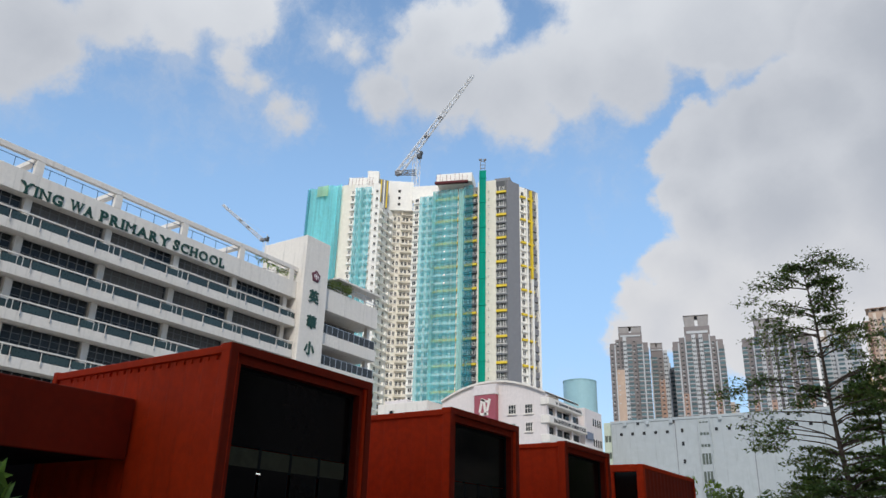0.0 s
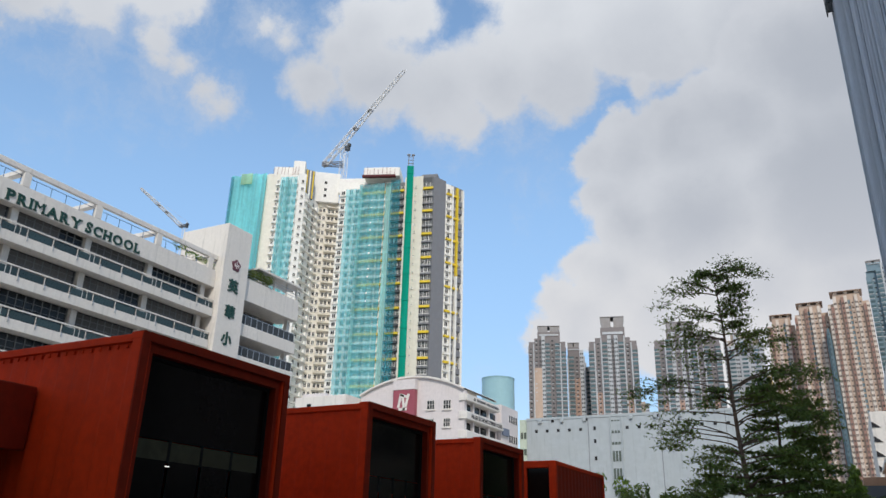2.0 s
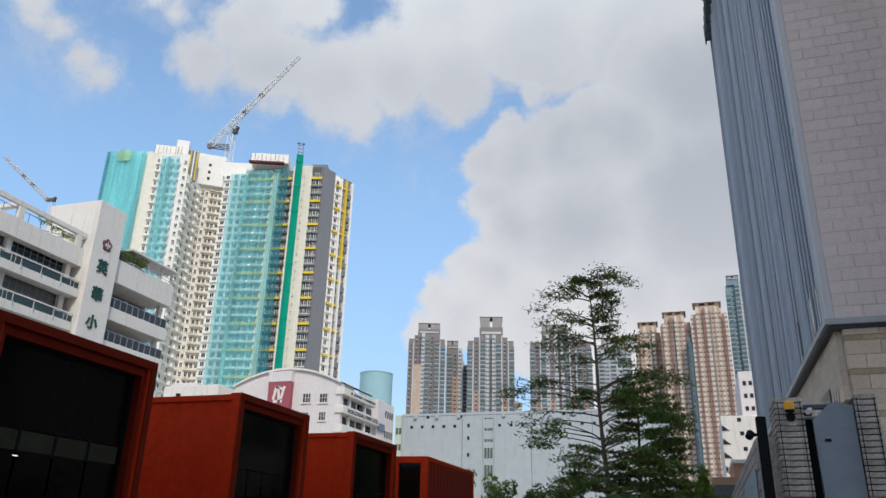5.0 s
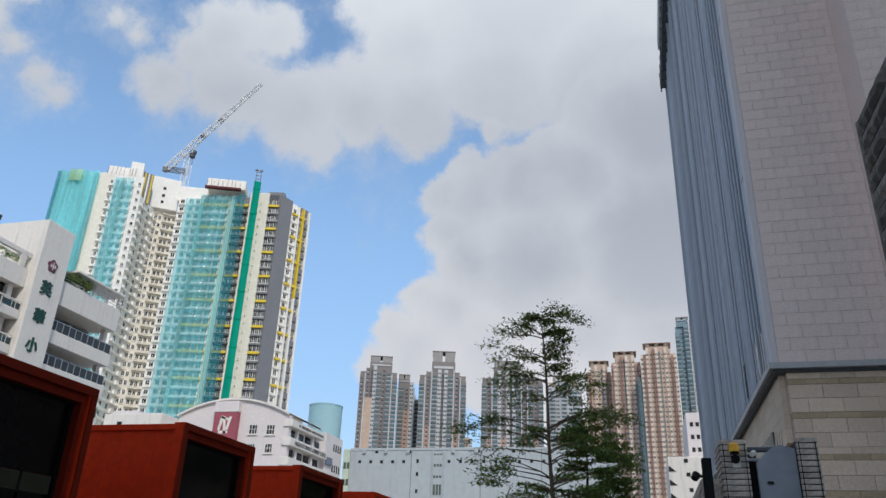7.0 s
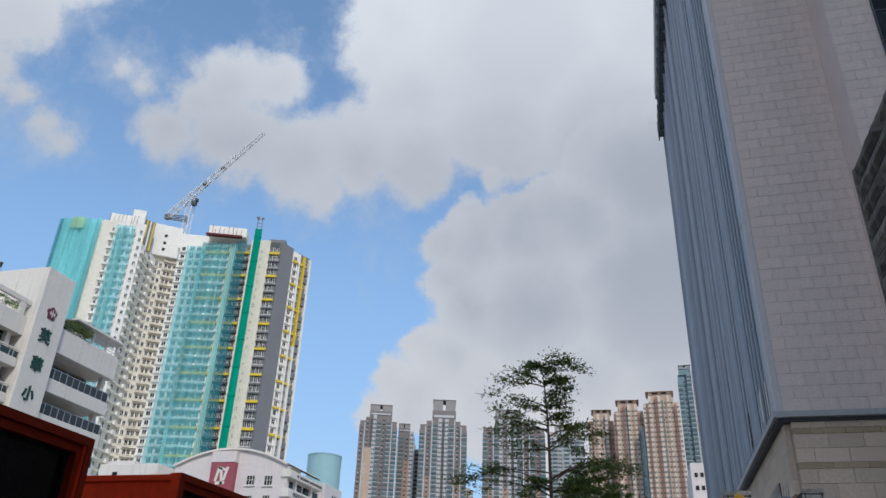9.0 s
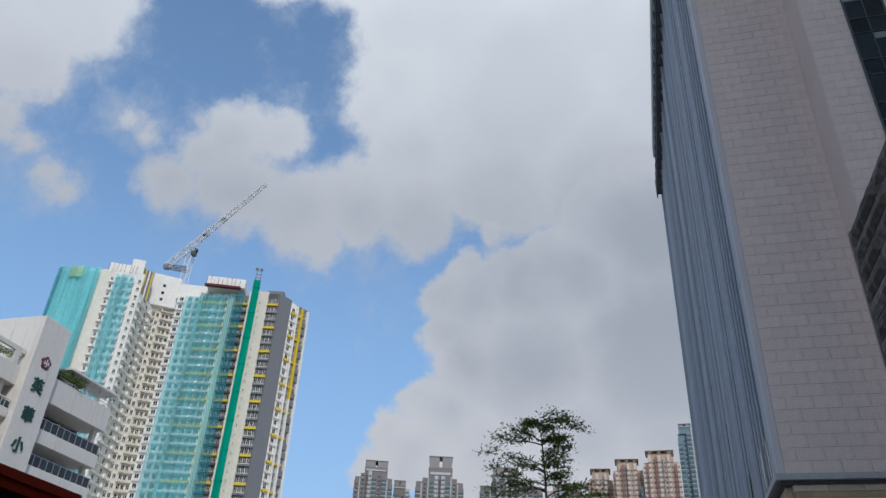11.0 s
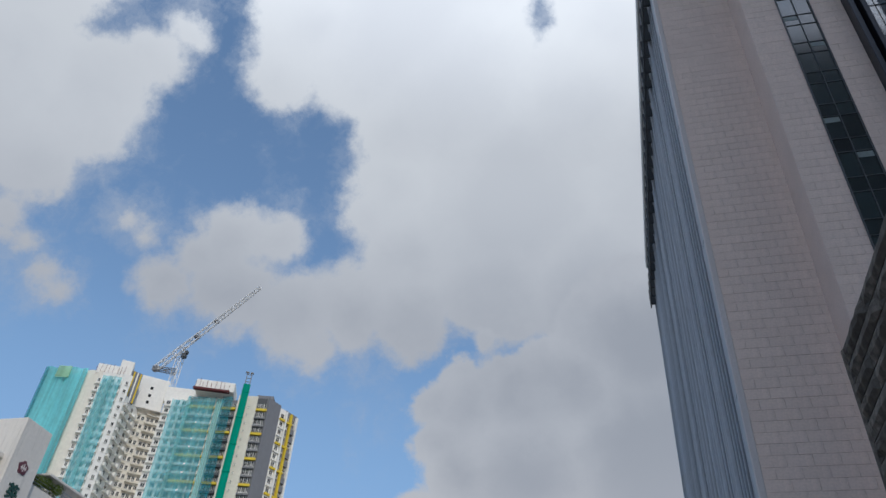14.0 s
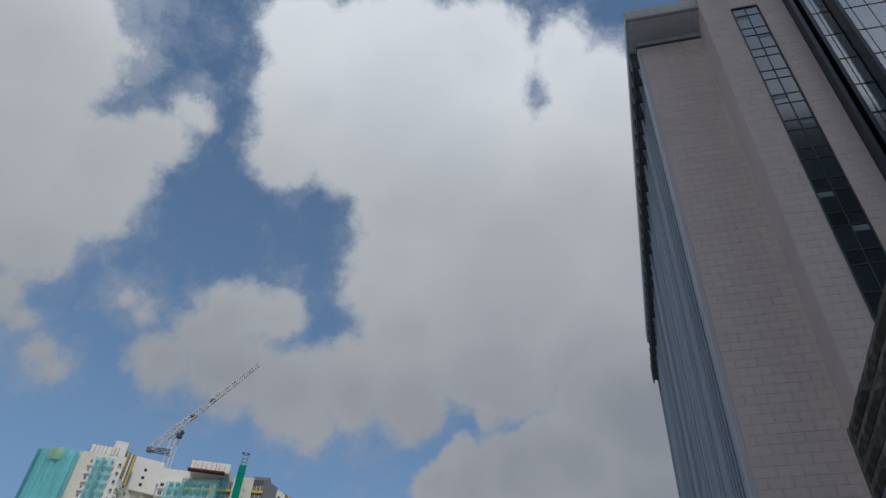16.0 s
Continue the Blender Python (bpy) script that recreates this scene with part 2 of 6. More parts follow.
STEEL = mat("galvanised_steel", (0.45, 0.47, 0.5), 0.45, 0.6, var=0.15)
CRANEWHITE = mat("crane_white_paint", (0.68, 0.68, 0.68), 0.5, var=0.1)
FIN = mat("blue_grey_metal_fin", (0.50, 0.52, 0.56), 0.45, 0.15, grain=1.2, var=0.1, random_tone=0.16)
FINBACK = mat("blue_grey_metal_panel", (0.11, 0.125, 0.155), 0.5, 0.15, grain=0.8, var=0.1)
CORNERMETAL = mat("pale_blue_grey_panel", (0.37, 0.40, 0.445), 0.45, 0.15, grain=0.8, var=0.1, stains=0.2, streak=True)
STONE = mat("pink_grey_granite", (0.74, 0.60, 0.535), 0.7, grain=14.0, var=0.1, stains=0.22, streak=True, random_tone=0.032)
STONEBED = mat("granite_joint", (0.46, 0.37, 0.335), 0.85, grain=10.0)
SAND = mat("beige_sandstone", (0.70, 0.54, 0.40), 0.75, grain=12.0, var=0.14, random_tone=0.1)
SANDDARK = mat("brown_sandstone", (0.48, 0.35, 0.215), 0.75, grain=12.0, var=0.15, random_tone=0.1)
LEDGE = mat("grey_metal_ledge", (0.42, 0.41, 0.40), 0.5, 0.2, var=0.12)
ROCK = mat("split_face_stone", (0.23, 0.20, 0.17), 0.9, grain=11.0, var=0.5, bump=1.0, spec=0.2, random_tone=0.25, big=2.0)
ROCKJOINT = mat("dark_joint", (0.03, 0.028, 0.026), 0.9, grain=10.0)
BRICKSTONE = mat("grey_stone_slip", (0.50, 0.42, 0.35), 0.85, grain=20.0, var=0.35, bump=0.6, random_tone=0.14)
GATEGREY = mat("grey_gate_paint", (0.29, 0.30, 0.325), 0.5, 0.1, var=0.1)
CONCRETE = mat("concrete", (0.33, 0.32, 0.30), 0.85, grain=8.0, var=0.15, stains=0.3)
ASPHALT = mat("asphalt", (0.055, 0.055, 0.057), 0.9, grain=30.0, var=0.25)
GREENSIGN = mat("dark_green_letters", (0.005, 0.05, 0.034), 0.5, grain=4.0, var=0.1)
MAROON = mat("maroon_panel", (0.33, 0.075, 0.10), 0.6, var=0.12)
EMBLEM = mat("emblem_red", (0.13, 0.03, 0.045), 0.5, var=0.2)


def leaf_mat(name, colour):
    """Thin leaf: light passes through, tone varies from leaf to leaf."""
    m = bpy.data.materials.new(name)
    m.use_nodes = True
    tr = m.node_tree
    bsdf = tr.nodes["Principled BSDF"]
    bsdf.inputs["Roughness"].default_value = 0.45
    bsdf.inputs["Specular IOR Level"].default_value = 0.3
    geo = tr.nodes.new("ShaderNodeNewGeometry").outputs["Random Per Island"]
    col = mix_colour(tr, geo, tuple(c * 0.6 for c in colour), tuple(min(1, c * 1.45) for c in colour))
    col = mix_colour(tr, ramp(tr, noise_node(tr, tr.nodes.new("ShaderNodeTexCoord").outputs["Object"], 1.3).outputs["Fac"], 0.4, 0.7), col, (colour[0] * 1.35, colour[1] * 1.1, colour[2] * 0.8))
    tr.links.new(col, bsdf.inputs["Base Color"])
    trl, mx = tr.nodes.new("ShaderNodeBsdfTranslucent"), tr.nodes.new("ShaderNodeMixShader")
    tr.links.new(col, trl.inputs["Color"])
    mx.inputs[0].default_value = 0.45
    tr.links.new(bsdf.outputs[0], mx.inputs[1])
    tr.links.new(trl.outputs[0], mx.inputs[2])
    tr.links.new(mx.outputs[0], tr.nodes["Material Output"].inputs[0])
    return m


LEAF = leaf_mat("leaf", (0.125, 0.185, 0.048))
LEAFLIGHT = leaf_mat("light_leaf", (0.19, 0.30, 0.05))
BARK = mat("bark", (0.15, 0.10, 0.068), 0.9, grain=14.0, var=0.35, bump=0.6)
LETTERDARK = mat("dark_lettering", (0.03, 0.03, 0.035), 0.6)
TEALTOWER = mat("teal_curtain_glass", (0.33, 0.53, 0.57), 0.3, var=0.1, bump=0.0, random_tone=0.08)
FARGREY = mat("far_grey_tower", (0.22, 0.195, 0.19), 0.85, grain=0.3, var=0.1)
FARPALE = mat("far_pale_tower", (0.50, 0.51, 0.52), 0.85, grain=0.3, var=0.08)
FARORANGE = mat("far_salmon_tower", (0.50, 0.37, 0.285), 0.85, grain=0.3, var=0.1)
FARBEIGE = mat("far_beige_tower", (0.46, 0.38, 0.30), 0.85, grain=0.3, var=0.1)
FARRED = mat("far_brick_tower", (0.31, 0.18, 0.14), 0.85, grain=0.3, var=0.1)
FARBLUE = mat("far_blue_tower", (0.18, 0.26, 0.30), 0.7, grain=0.3, var=0.12)
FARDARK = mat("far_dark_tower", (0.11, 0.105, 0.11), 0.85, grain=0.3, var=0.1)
FARBROWN = mat("far_brown_tower", (0.42, 0.275, 0.21), 0.85, grain=0.3, var=0.1)
FARCREAM = mat("far_cream_tower", (0.66, 0.57, 0.49), 0.85, grain=0.3, var=0.1)
FARTANK = mat("far_tank_grey", (0.30, 0.28, 0.27), 0.85, grain=0.3, var=0.1)
FARTEAL = mat("far_teal_glass", (0.085, 0.145, 0.16), 0.3, spec=0.4, var=0.3, bump=0.0, random_tone=0.3)
# shade in the salmon towers' panes, put into a brown window colour
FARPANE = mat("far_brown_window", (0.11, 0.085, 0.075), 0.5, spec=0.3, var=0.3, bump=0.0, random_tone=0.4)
FARWIN = mat("far_window", (0.04, 0.05, 0.055), 0.35, spec=0.3, var=0.3, bump=0.0, random_tone=0.5)
TERRACOTTA = mat("terracotta_wall", (0.44, 0.25, 0.15), 0.85, var=0.1, stains=0.2)
OPENING = mat("dark_opening", (0.02, 0.02, 0.022), 0.9)

# ---- building helpers ----


def box(bm, x0, x1, y0, y1, z0, z1, m=None):
    v = [bm.verts.new((x, y, z)) for z in (z0, z1) for y in (y0, y1) for x in (x0, x1)]
    if m is not None:
        for w in v:
            w.co = m @ w.co
    for f in ((0, 2, 3, 1), (4, 5, 7, 6), (0, 1, 5, 4), (2, 6, 7, 3), (0, 4, 6, 2), (1, 3, 7, 5)):
        bm.faces.new([v[i] for i in f])
    return v


def bevelled(bm, width=0.02):
    bmesh.ops.bevel(bm, geom=list(bm.edges), offset=width, segments=1, affect="EDGES", profile=0.5)
    return bm


def tube(bm, a, b, ra, rb=None, sides=8):
    """A round bar from a to b, tapering from ra to rb."""
    rb = ra if rb is None else rb
    a, b = Vector(a), Vector(b)
    q = (b - a).to_track_quat("Z", "Y").to_matrix()
    rings = []
    for p, r in ((a, ra), (b, rb)):
        rings.append([bm.verts.new(p + q @ Vector((r * math.cos(k * math.tau / sides), r * math.sin(k * math.tau / sides), 0))) for k in range(sides)])
    for k in range(sides):
        bm.faces.new((rings[0][k], rings[0][(k + 1) % sides], rings[1][(k + 1) % sides], rings[1][k]))
    bm.faces.new(rings[0][::-1])
    bm.faces.new(rings[1])


def prism(bm, pts, z0, z1):
    """An upright prism on a plan polygon, anticlockwise."""
    lo = [bm.verts.new((x, y, z0)) for x, y in pts]
    hi = [bm.verts.new((x, y, z1)) for x, y in pts]
    n = len(pts)
    for k in range(n):
        bm.faces.new((lo[k], lo[(k + 1) % n], hi[(k + 1) % n], hi[k]))
    bm.faces.new(lo[::-1])
    bm.faces.new(hi)


def mesh_of(bm, name, material):
    me = bpy.data.meshes.new(name)
    bmesh.ops.recalc_face_normals(bm, faces=bm.faces)
    bm.to_mesh(me)
    bm.free()
    me.materials.append(material)
    return me


def attach(ob, parent):
    ob.parent = parent
    inv = parent.matrix_basis.inverted()
    if parent.parent:
        inv = inv @ parent.matrix_parent_inverse.inverted() @ parent.parent.matrix_basis.inverted()
    ob.matrix_parent_inverse = inv
    return ob


def part(name, bm, material, parent=None, label=""):
    ob = new(name, mesh_of(bm, name, material) if isinstance(bm, bmesh.types.BMesh) else bm)
    if parent:
        attach(ob, parent)
    if label:
        tagged(ob, label)
    return ob


def piece(name, me, m, parent):
    """One more object on a shared mesh, at the pose m."""
    ob = new(name, me)
    ob.matrix_basis = m
    return attach(ob, parent)


def thing(name, at, label, category, group="", kind=""):
    ob = new(name)
    ob.location = at
    ob.matrix_basis = Matrix.Translation(at)
    ob.empty_display_size = 0.2
    return tagged(ob, label, category, group, kind)


def structure(name, bm, material, label, category):
    ob = part(name, bm, material)
    return tagged(ob, label, category, kind="structure")


def one_box(*dims, m=None):
    bm = bmesh.new()
    box(bm, *dims, m=m)
    return bm


def wall_frame(p0, p1):
    """Local axes of an upright panel from p0 to p1 in plan, seen from its front with p0 on the left: x along it, -y out of it."""
    a, b = Vector((*p0, 0)), Vector((*p1, 0))
    u = (b - a).normalized()
    return Matrix(((u.x, -u.y, 0, a.x), (u.y, u.x, 0, a.y), (0, 0, 1, 0), (0, 0, 0, 1))), (b - a).length


def polar(bearing, dist):
    return dist * math.sin(radians(bearing)), dist * math.cos(radians(bearing))


# where the foot and head serifs of a letter stand, as fractions of its width
FEET = {"Y": (0.5,), "I": (0.5,), "N": (0.1,), "A": (0.08, 0.92), "P": (0.14,), "R": (0.14, 0.95), "M": (0.08, 0.92), "H": (0.12, 0.88), "L": (0.14,)}
HEADS = {"Y": (0.1, 0.9), "I": (0.5,), "N": (0.08, 0.9), "W": (0.06, 0.5, 0.94), "P": (0.14,), "R": (0.14,), "M": (0.08, 0.92), "H": (0.12, 0.88), "L": (0.14,)}


def spelled(word, size, m, material, parent, depth, width, label, bold):
    """A word in raised serif letters, its first letter taller; each letter is a part."""
    glyphs, total = [], 0.0
    for n, ch in enumerate(word):
        cu = bpy.data.curves.new("letter", "FONT")
        cu.body, cu.size, cu.extrude, cu.resolution_u, cu.offset = ch, size * (1.06 if n == 0 else 1.0), depth, 3, 0.0 if ch in "MNW" else bold
        tmp = new("letter", cu)
        me = bpy.data.meshes.new_from_object(tmp.evaluated_get(bpy.context.evaluated_depsgraph_get()))
        bpy.data.objects.remove(tmp)
        xs, ys = [v.co.x for v in me.vertices], [v.co.y for v in me.vertices]
        x0, wide, y0, tall = min(xs), max(xs) - min(xs), min(ys), max(ys) - min(ys)
        me.transform(Matrix.Translation((-x0, 0, 0)))
        bm = bmesh.new()
        bm.from_mesh(me)
        t, half = tall * 0.11, tall * 0.17
        for f in FEET.get(ch, ()):
            box(bm, max(f * wide - half, -0.08), min(f * wide + half, wide + 0.1), y0, y0 + t, -depth, depth * 1.02)
        for f in HEADS.get(ch, ()):
            box(bm, max(f * wide - half, -0.08), min(f * wide + half, wide + 0.1), y0 + tall - t, y0 + tall, -depth, depth * 1.02)
        if ch in "SCG":
            box(bm, wide - t, wide + 0.02, y0 + tall * 0.62, y0 + tall * 0.97, -depth, depth * 1.02)
        if ch == "S":
            box(bm, -0.02, t, y0 + tall * 0.03, y0 + tall * 0.36, -depth, depth * 1.02)
        if ch == "L":
            box(bm, wide - t, wide + 0.02, y0, y0 + tall * 0.34, -depth, depth * 1.02)
        bm.to_mesh(me)
        bm.free()
        glyphs.append((me, total))
        total += wide + size * 0.17
    k = width / (total - size * 0.17)
    for me, pen in glyphs:
        me.transform(Matrix.Diagonal((k, 1, 1, 1)) @ Matrix.Translation((pen, 0, 0)))
        me.materials.clear()
        me.materials.append(material)
        ob = new("letter", me)
        ob.matrix_basis = m
        attach(ob, parent)
        tagged(ob, label)


def lettering(name, text, size, m, material, parent, depth=0.06, width=None, label="", bold=0.0):
    cu = bpy.data.curves.new(name, "FONT")
    cu.body, cu.size, cu.extrude, cu.resolution_u, cu.offset = text, size, depth, 3, bold
    tmp = new(name, cu)
    me = bpy.data.meshes.new_from_object(tmp.evaluated_get(bpy.context.evaluated_depsgraph_get()))
    bpy.data.objects.remove(tmp)
    xs = [v.co.x for v in me.vertices]
    if width and xs:
        k = width / (max(xs) - min(xs))
        me.transform(Matrix.Diagonal((k, 1, 1, 1)))
    me.materials.clear()
    me.materials.append(material)
    ob = new(name, me)
    ob.matrix_basis = m
    attach(ob, parent)
    return tagged(ob, label) if label else ob

# ---- ground and structure ----
ground = structure("ground", one_box(-1500, 1500, -300, 2500, -0.5, -0.02), CONCRETE, "flat pale concrete ground between the buildings", "ground")
structure("road", one_box(-5.0, 0.6, -60, 130, -0.02, 0.0), ASPHALT, "grey asphalt lane beside the red containers", "road")

# ---- red container row ----
CX, CTOP, CBASE = -6.4, 3.67, 0.78


NOTCH = mesh_of(bevelled(one_box(-0.016, 0.016, 0.016, 0.04, -0.026, 0.016), 0.004), "rail_notch", RED)


def container(y0, y1, depth, label, blind=False):
    """A cut shipping container whose open end is glazed in black, facing the lane."""
    t = thing("container_cabin", (CX, y0, CBASE), label, "container", "red container cabins")
    back = CX - depth
    bm = bmesh.new()                    # corrugated side towards the camera, then the far side
    for side, (ya, s) in enumerate(((y0 + 0.03, 1), (y1 - 0.03, -1))):
        bm = bmesh.new()
        x, n, pitch = CX - 0.12, 0, 0.278
        prof = []
        while x > back + 0.12:
            for dx, off in ((0.0, 0.0), (0.07, 0.0), (0.105, 0.009), (0.175, 0.009)):
                prof.append((x - dx, ya + s * off))
            x -= pitch
        lo = [bm.verts.new((px, py, CBASE + 0.12)) for px, py in prof]
        hi = [bm.verts.new((px, py, CTOP - 0.1)) for px, py in prof]
        lo2 = [bm.verts.new((px, py + s * 0.03, CBASE + 0.12)) for px, py in prof]
        hi2 = [bm.verts.new((px, py + s * 0.03, CTOP - 0.1)) for px, py in prof]
        for k in range(len(prof) - 1):
            bm.faces.new((lo[k], lo[k + 1], hi[k + 1], hi[k]))
            bm.faces.new((lo2[k], hi2[k], hi2[k + 1], lo2[k + 1]))
        part("side_panel", bm, RED, t)
    for ya, yb in ((y0, y0 + 0.06), (y1 - 0.06, y1)):           # rails along the top and the bottom
        part("top_rail", bevelled(one_box(back, CX - 0.1, ya, yb, CTOP - 0.11, CTOP - 0.02), 0.008), RED, t)
        part("bottom_rail", one_box(back, CX - 0.1, ya, yb, CBASE, CBASE + 0.14), RED, t)
    for k in range(int((depth - 0.4) / 0.139) if blind else 0):                  # pressed ends of the corrugation under the rail
        piece("rail_notch", NOTCH, Matrix.Translation((CX - 0.26 - 0.139 * k, y0, CTOP - 0.14)), t)
    for ya, yb in ((y0, y0 + 0.13), (y1 - 0.13, y1)):
        part("corner_post", bevelled(one_box(CX - 0.16, CX - 0.012, ya - 0.004, yb + 0.004, CBASE, CTOP), 0.012), RED, t)
        part("rear_post", bevelled(one_box(back - 0.1, back, ya, yb, CBASE, CTOP), 0.012), RED, t)
        for zc in (CTOP - 0.09, CBASE + 0.0):
            part("corner_casting", bevelled(one_box(CX - 0.19, CX - 0.009, ya - 0.007, yb + 0.007, zc, zc + 0.09), 0.012), RED, t)
    for e, xa, xb in ((0.10, CX - 0.14, CX + 0.004), (0.2, CX - 0.2, CX - 0.05)):       # red window surround in two steps, its shade put into a darker red
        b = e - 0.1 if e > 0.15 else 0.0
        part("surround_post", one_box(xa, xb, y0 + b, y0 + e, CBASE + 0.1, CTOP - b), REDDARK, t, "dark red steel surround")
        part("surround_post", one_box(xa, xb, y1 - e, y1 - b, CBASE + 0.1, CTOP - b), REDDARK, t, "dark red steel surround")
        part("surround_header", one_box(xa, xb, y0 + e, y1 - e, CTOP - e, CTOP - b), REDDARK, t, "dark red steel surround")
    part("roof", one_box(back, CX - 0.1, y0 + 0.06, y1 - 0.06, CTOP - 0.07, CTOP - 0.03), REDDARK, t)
    part("floor_deck", one_box(back, CX - 0.1, y0 + 0.06, y1 - 0.06, CBASE, CBASE + 0.12), BLACK, t)
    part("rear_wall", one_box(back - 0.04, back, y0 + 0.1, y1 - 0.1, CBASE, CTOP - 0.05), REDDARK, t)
    fr = bmesh.new()                    # black glazing frame behind the surround
    ya, yb, x = y0 + 0.2, y1 - 0.2, CX - 0.15
    for d in ((ya, ya + 0.04, CBASE + 0.1, CTOP - 0.2), (yb - 0.04, yb, CBASE + 0.1, CTOP - 0.2)):
        box(fr, x - 0.05, x, *d)
    box(fr, x - 0.05, x, ya + 0.04, yb - 0.04, CTOP - 0.24, CTOP - 0.2)
    w = (yb - ya - 0.1) / 4
    for k in range(1, 4):
        box(fr, x - 0.045, x - 0.016, ya + 0.05 + k * w - 0.02, ya + 0.05 + k * w + 0.02, 2.38, 2.62)
    part("window_frame", fr, BLACK, t)
    part("upper_pane", one_box(x - 0.03, x - 0.02, ya + 0.04, yb - 0.04, 2.61, CTOP - 0.24), DARKGLASS, t, "almost black upper glass")
    for k in range(4):
        part("pane", one_box(x - 0.03, x - 0.02, ya + 0.07 + k * w, ya + 0.03 + (k + 1) * w, CBASE + 0.1, 2.40), DARKGLASS, t)
        part("blind", one_box(x - 0.03, x - 0.02, ya + 0.07 + k * w, ya + 0.03 + (k + 1) * w, 2.40, 2.60), PANE if blind else DARKGLASS, t, "grey-green blind behind the glass" if blind else "")
    if blind:
        # glowing bar on the opaque pane, painting the glint of a lamp inside
        glow = bpy.data.materials.new("lit_tube")
        glow.use_nodes = True
        glow.node_tree.nodes["Principled BSDF"].inputs["Emission Color"].default_value = (1.0, 0.97, 0.9, 1)
        glow.node_tree.nodes["Principled BSDF"].inputs["Emission Strength"].default_value = 0.9
        bm = bmesh.new()
        tube(bm, (x - 0.012, y0 + 0.71, 2.345), (x - 0.012, y0 + 0.77, 2.345), 0.006, sides=6)
        part("lamp_tube", bm, glow, t, "small lit lamp behind the glass")
    return t


container(5.45, 7.92, 3.34, "red cut shipping container cabin with black glazed end", True)
container(9.88, 12.08, 3.34, "red container cabin with tall black window, streaked paint")
container(14.01, 16.29, 3.34, "red container cabin glazed black, in the row by the lane")

end = thing("container_store", (CX, 18.4, CBASE), "long red shipping container along the lane with dark doorway", "container", "red container cabins")
bm = bmesh.new()
x = 18.4
prof = []
while x < 22.5:
    for dx, off in ((0.0, 0.0), (0.07, 0.0), (0.105, -0.01), (0.175, -0.01)):
        prof.append((CX + off, x + dx + 0.1))
    x += 0.278
for (xa, ya), (xb, yb) in zip(prof, prof[1:]):
    vs = [bm.verts.new(p) for p in ((xa, ya, CBASE), (xb, yb, CBASE), (xb, yb, CTOP - 0.08), (xa, ya, CTOP - 0.08), (xa - 0.05, ya, CBASE), (xb - 0.05, yb, CBASE), (xb - 0.05, yb, CTOP - 0.08), (xa - 0.05, ya, CTOP - 0.08))]
    for f in ((0, 1, 2, 3), (4, 7, 6, 5)):
        bm.faces.new([vs[i] for i in f])
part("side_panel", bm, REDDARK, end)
part("top_rail", bevelled(one_box(CX - 0.06, CX + 0.01, 18.5, 22.55, CTOP - 0.1, CTOP), 0.01), RED, end)
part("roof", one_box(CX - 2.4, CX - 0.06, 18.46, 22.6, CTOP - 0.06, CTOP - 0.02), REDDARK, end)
part("corner_post", bevelled(one_box(CX - 0.17, CX + 0.01, 18.4, 18.52, CBASE, CTOP), 0.012), RED, end)
part("corner_post", bevelled(one_box(CX - 0.14, CX + 0.01, 22.5, 22.64, CBASE, CTOP), 0.012), RED, end)
part("header", bevelled(one_box(CX - 2.4, CX - 0.17, 18.4, 18.46, CTOP - 0.17, CTOP), 0.01), RED, end)
# dark sheet put in the open doorway for the shade inside
part("door_panel", one_box(CX - 2.3, CX - 0.17, 18.5, 18.54, CBASE, CTOP - 0.17), DARKGLASS, end, "dark doorway")
part("door_post", one_box(CX - 0.83, CX - 0.76, 18.42, 18.48, CBASE, CTOP - 0.17), RED, end)
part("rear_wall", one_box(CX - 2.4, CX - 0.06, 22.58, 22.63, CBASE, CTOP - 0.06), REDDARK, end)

link = thing("linking_canopy", (-7.97, 0, 0), "dark red fascia canopy joining the containers over a black opening", "canopy")
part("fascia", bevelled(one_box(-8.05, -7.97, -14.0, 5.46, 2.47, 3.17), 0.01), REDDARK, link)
# black soffit and back wall put the shade under the canopy into colour
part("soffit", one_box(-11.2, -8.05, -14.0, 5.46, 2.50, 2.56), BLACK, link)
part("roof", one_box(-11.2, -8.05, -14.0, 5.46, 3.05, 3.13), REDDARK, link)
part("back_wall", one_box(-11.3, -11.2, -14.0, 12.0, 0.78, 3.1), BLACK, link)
for yy in (-12.0, -6.0, 0.0, 3.2):
    part("post", one_box(-8.2, -8.08, yy, yy + 0.12, 0.78, 2.47), BLACK, link)
plinth = thing("plinth", (-8.5, 4, 0), "low concrete plinth under the red containers", "plinth")
part("slab", one_box(-12.0, -6.3, -16.0, 23.0, -0.02, 0.78), CONCRETE, plinth)

# ---- the white school with open galleries ----
SX, STOREY = -58.0, 3.45
school = thing("school_building", (SX, 40, 0), "white rendered school block with open galleries and green lettering", "school building")
Y0, Y1 = 5.0, 57.4
part("rear_wall", one_box(SX - 10, SX - 9.6, Y0, Y1, 0, 29.0), WHITE, school)
part("end_wall", one_box(SX - 9.6, SX, Y0 - 0.4, Y0, 0, 29.0), WHITE, school)
part("roof_slab", one_box(SX - 9.6, SX - 0.4, Y0, Y1, 27.1, 27.5), WHITE, school)
part("name_band", bevelled(one_box(SX - 0.4, SX, Y0, Y1, 27.1, 29.0), 0.03), WHITE, school)
# shade behind the gallery put into a dark grey wall colour
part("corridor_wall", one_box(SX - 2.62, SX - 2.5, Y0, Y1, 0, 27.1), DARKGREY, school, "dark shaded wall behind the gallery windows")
part("roof_beam", bevelled(one_box(SX - 0.35, SX, Y0, Y1, 30.25, 30.75), 0.03), WHITE, school, "roof-level concrete frame beam")
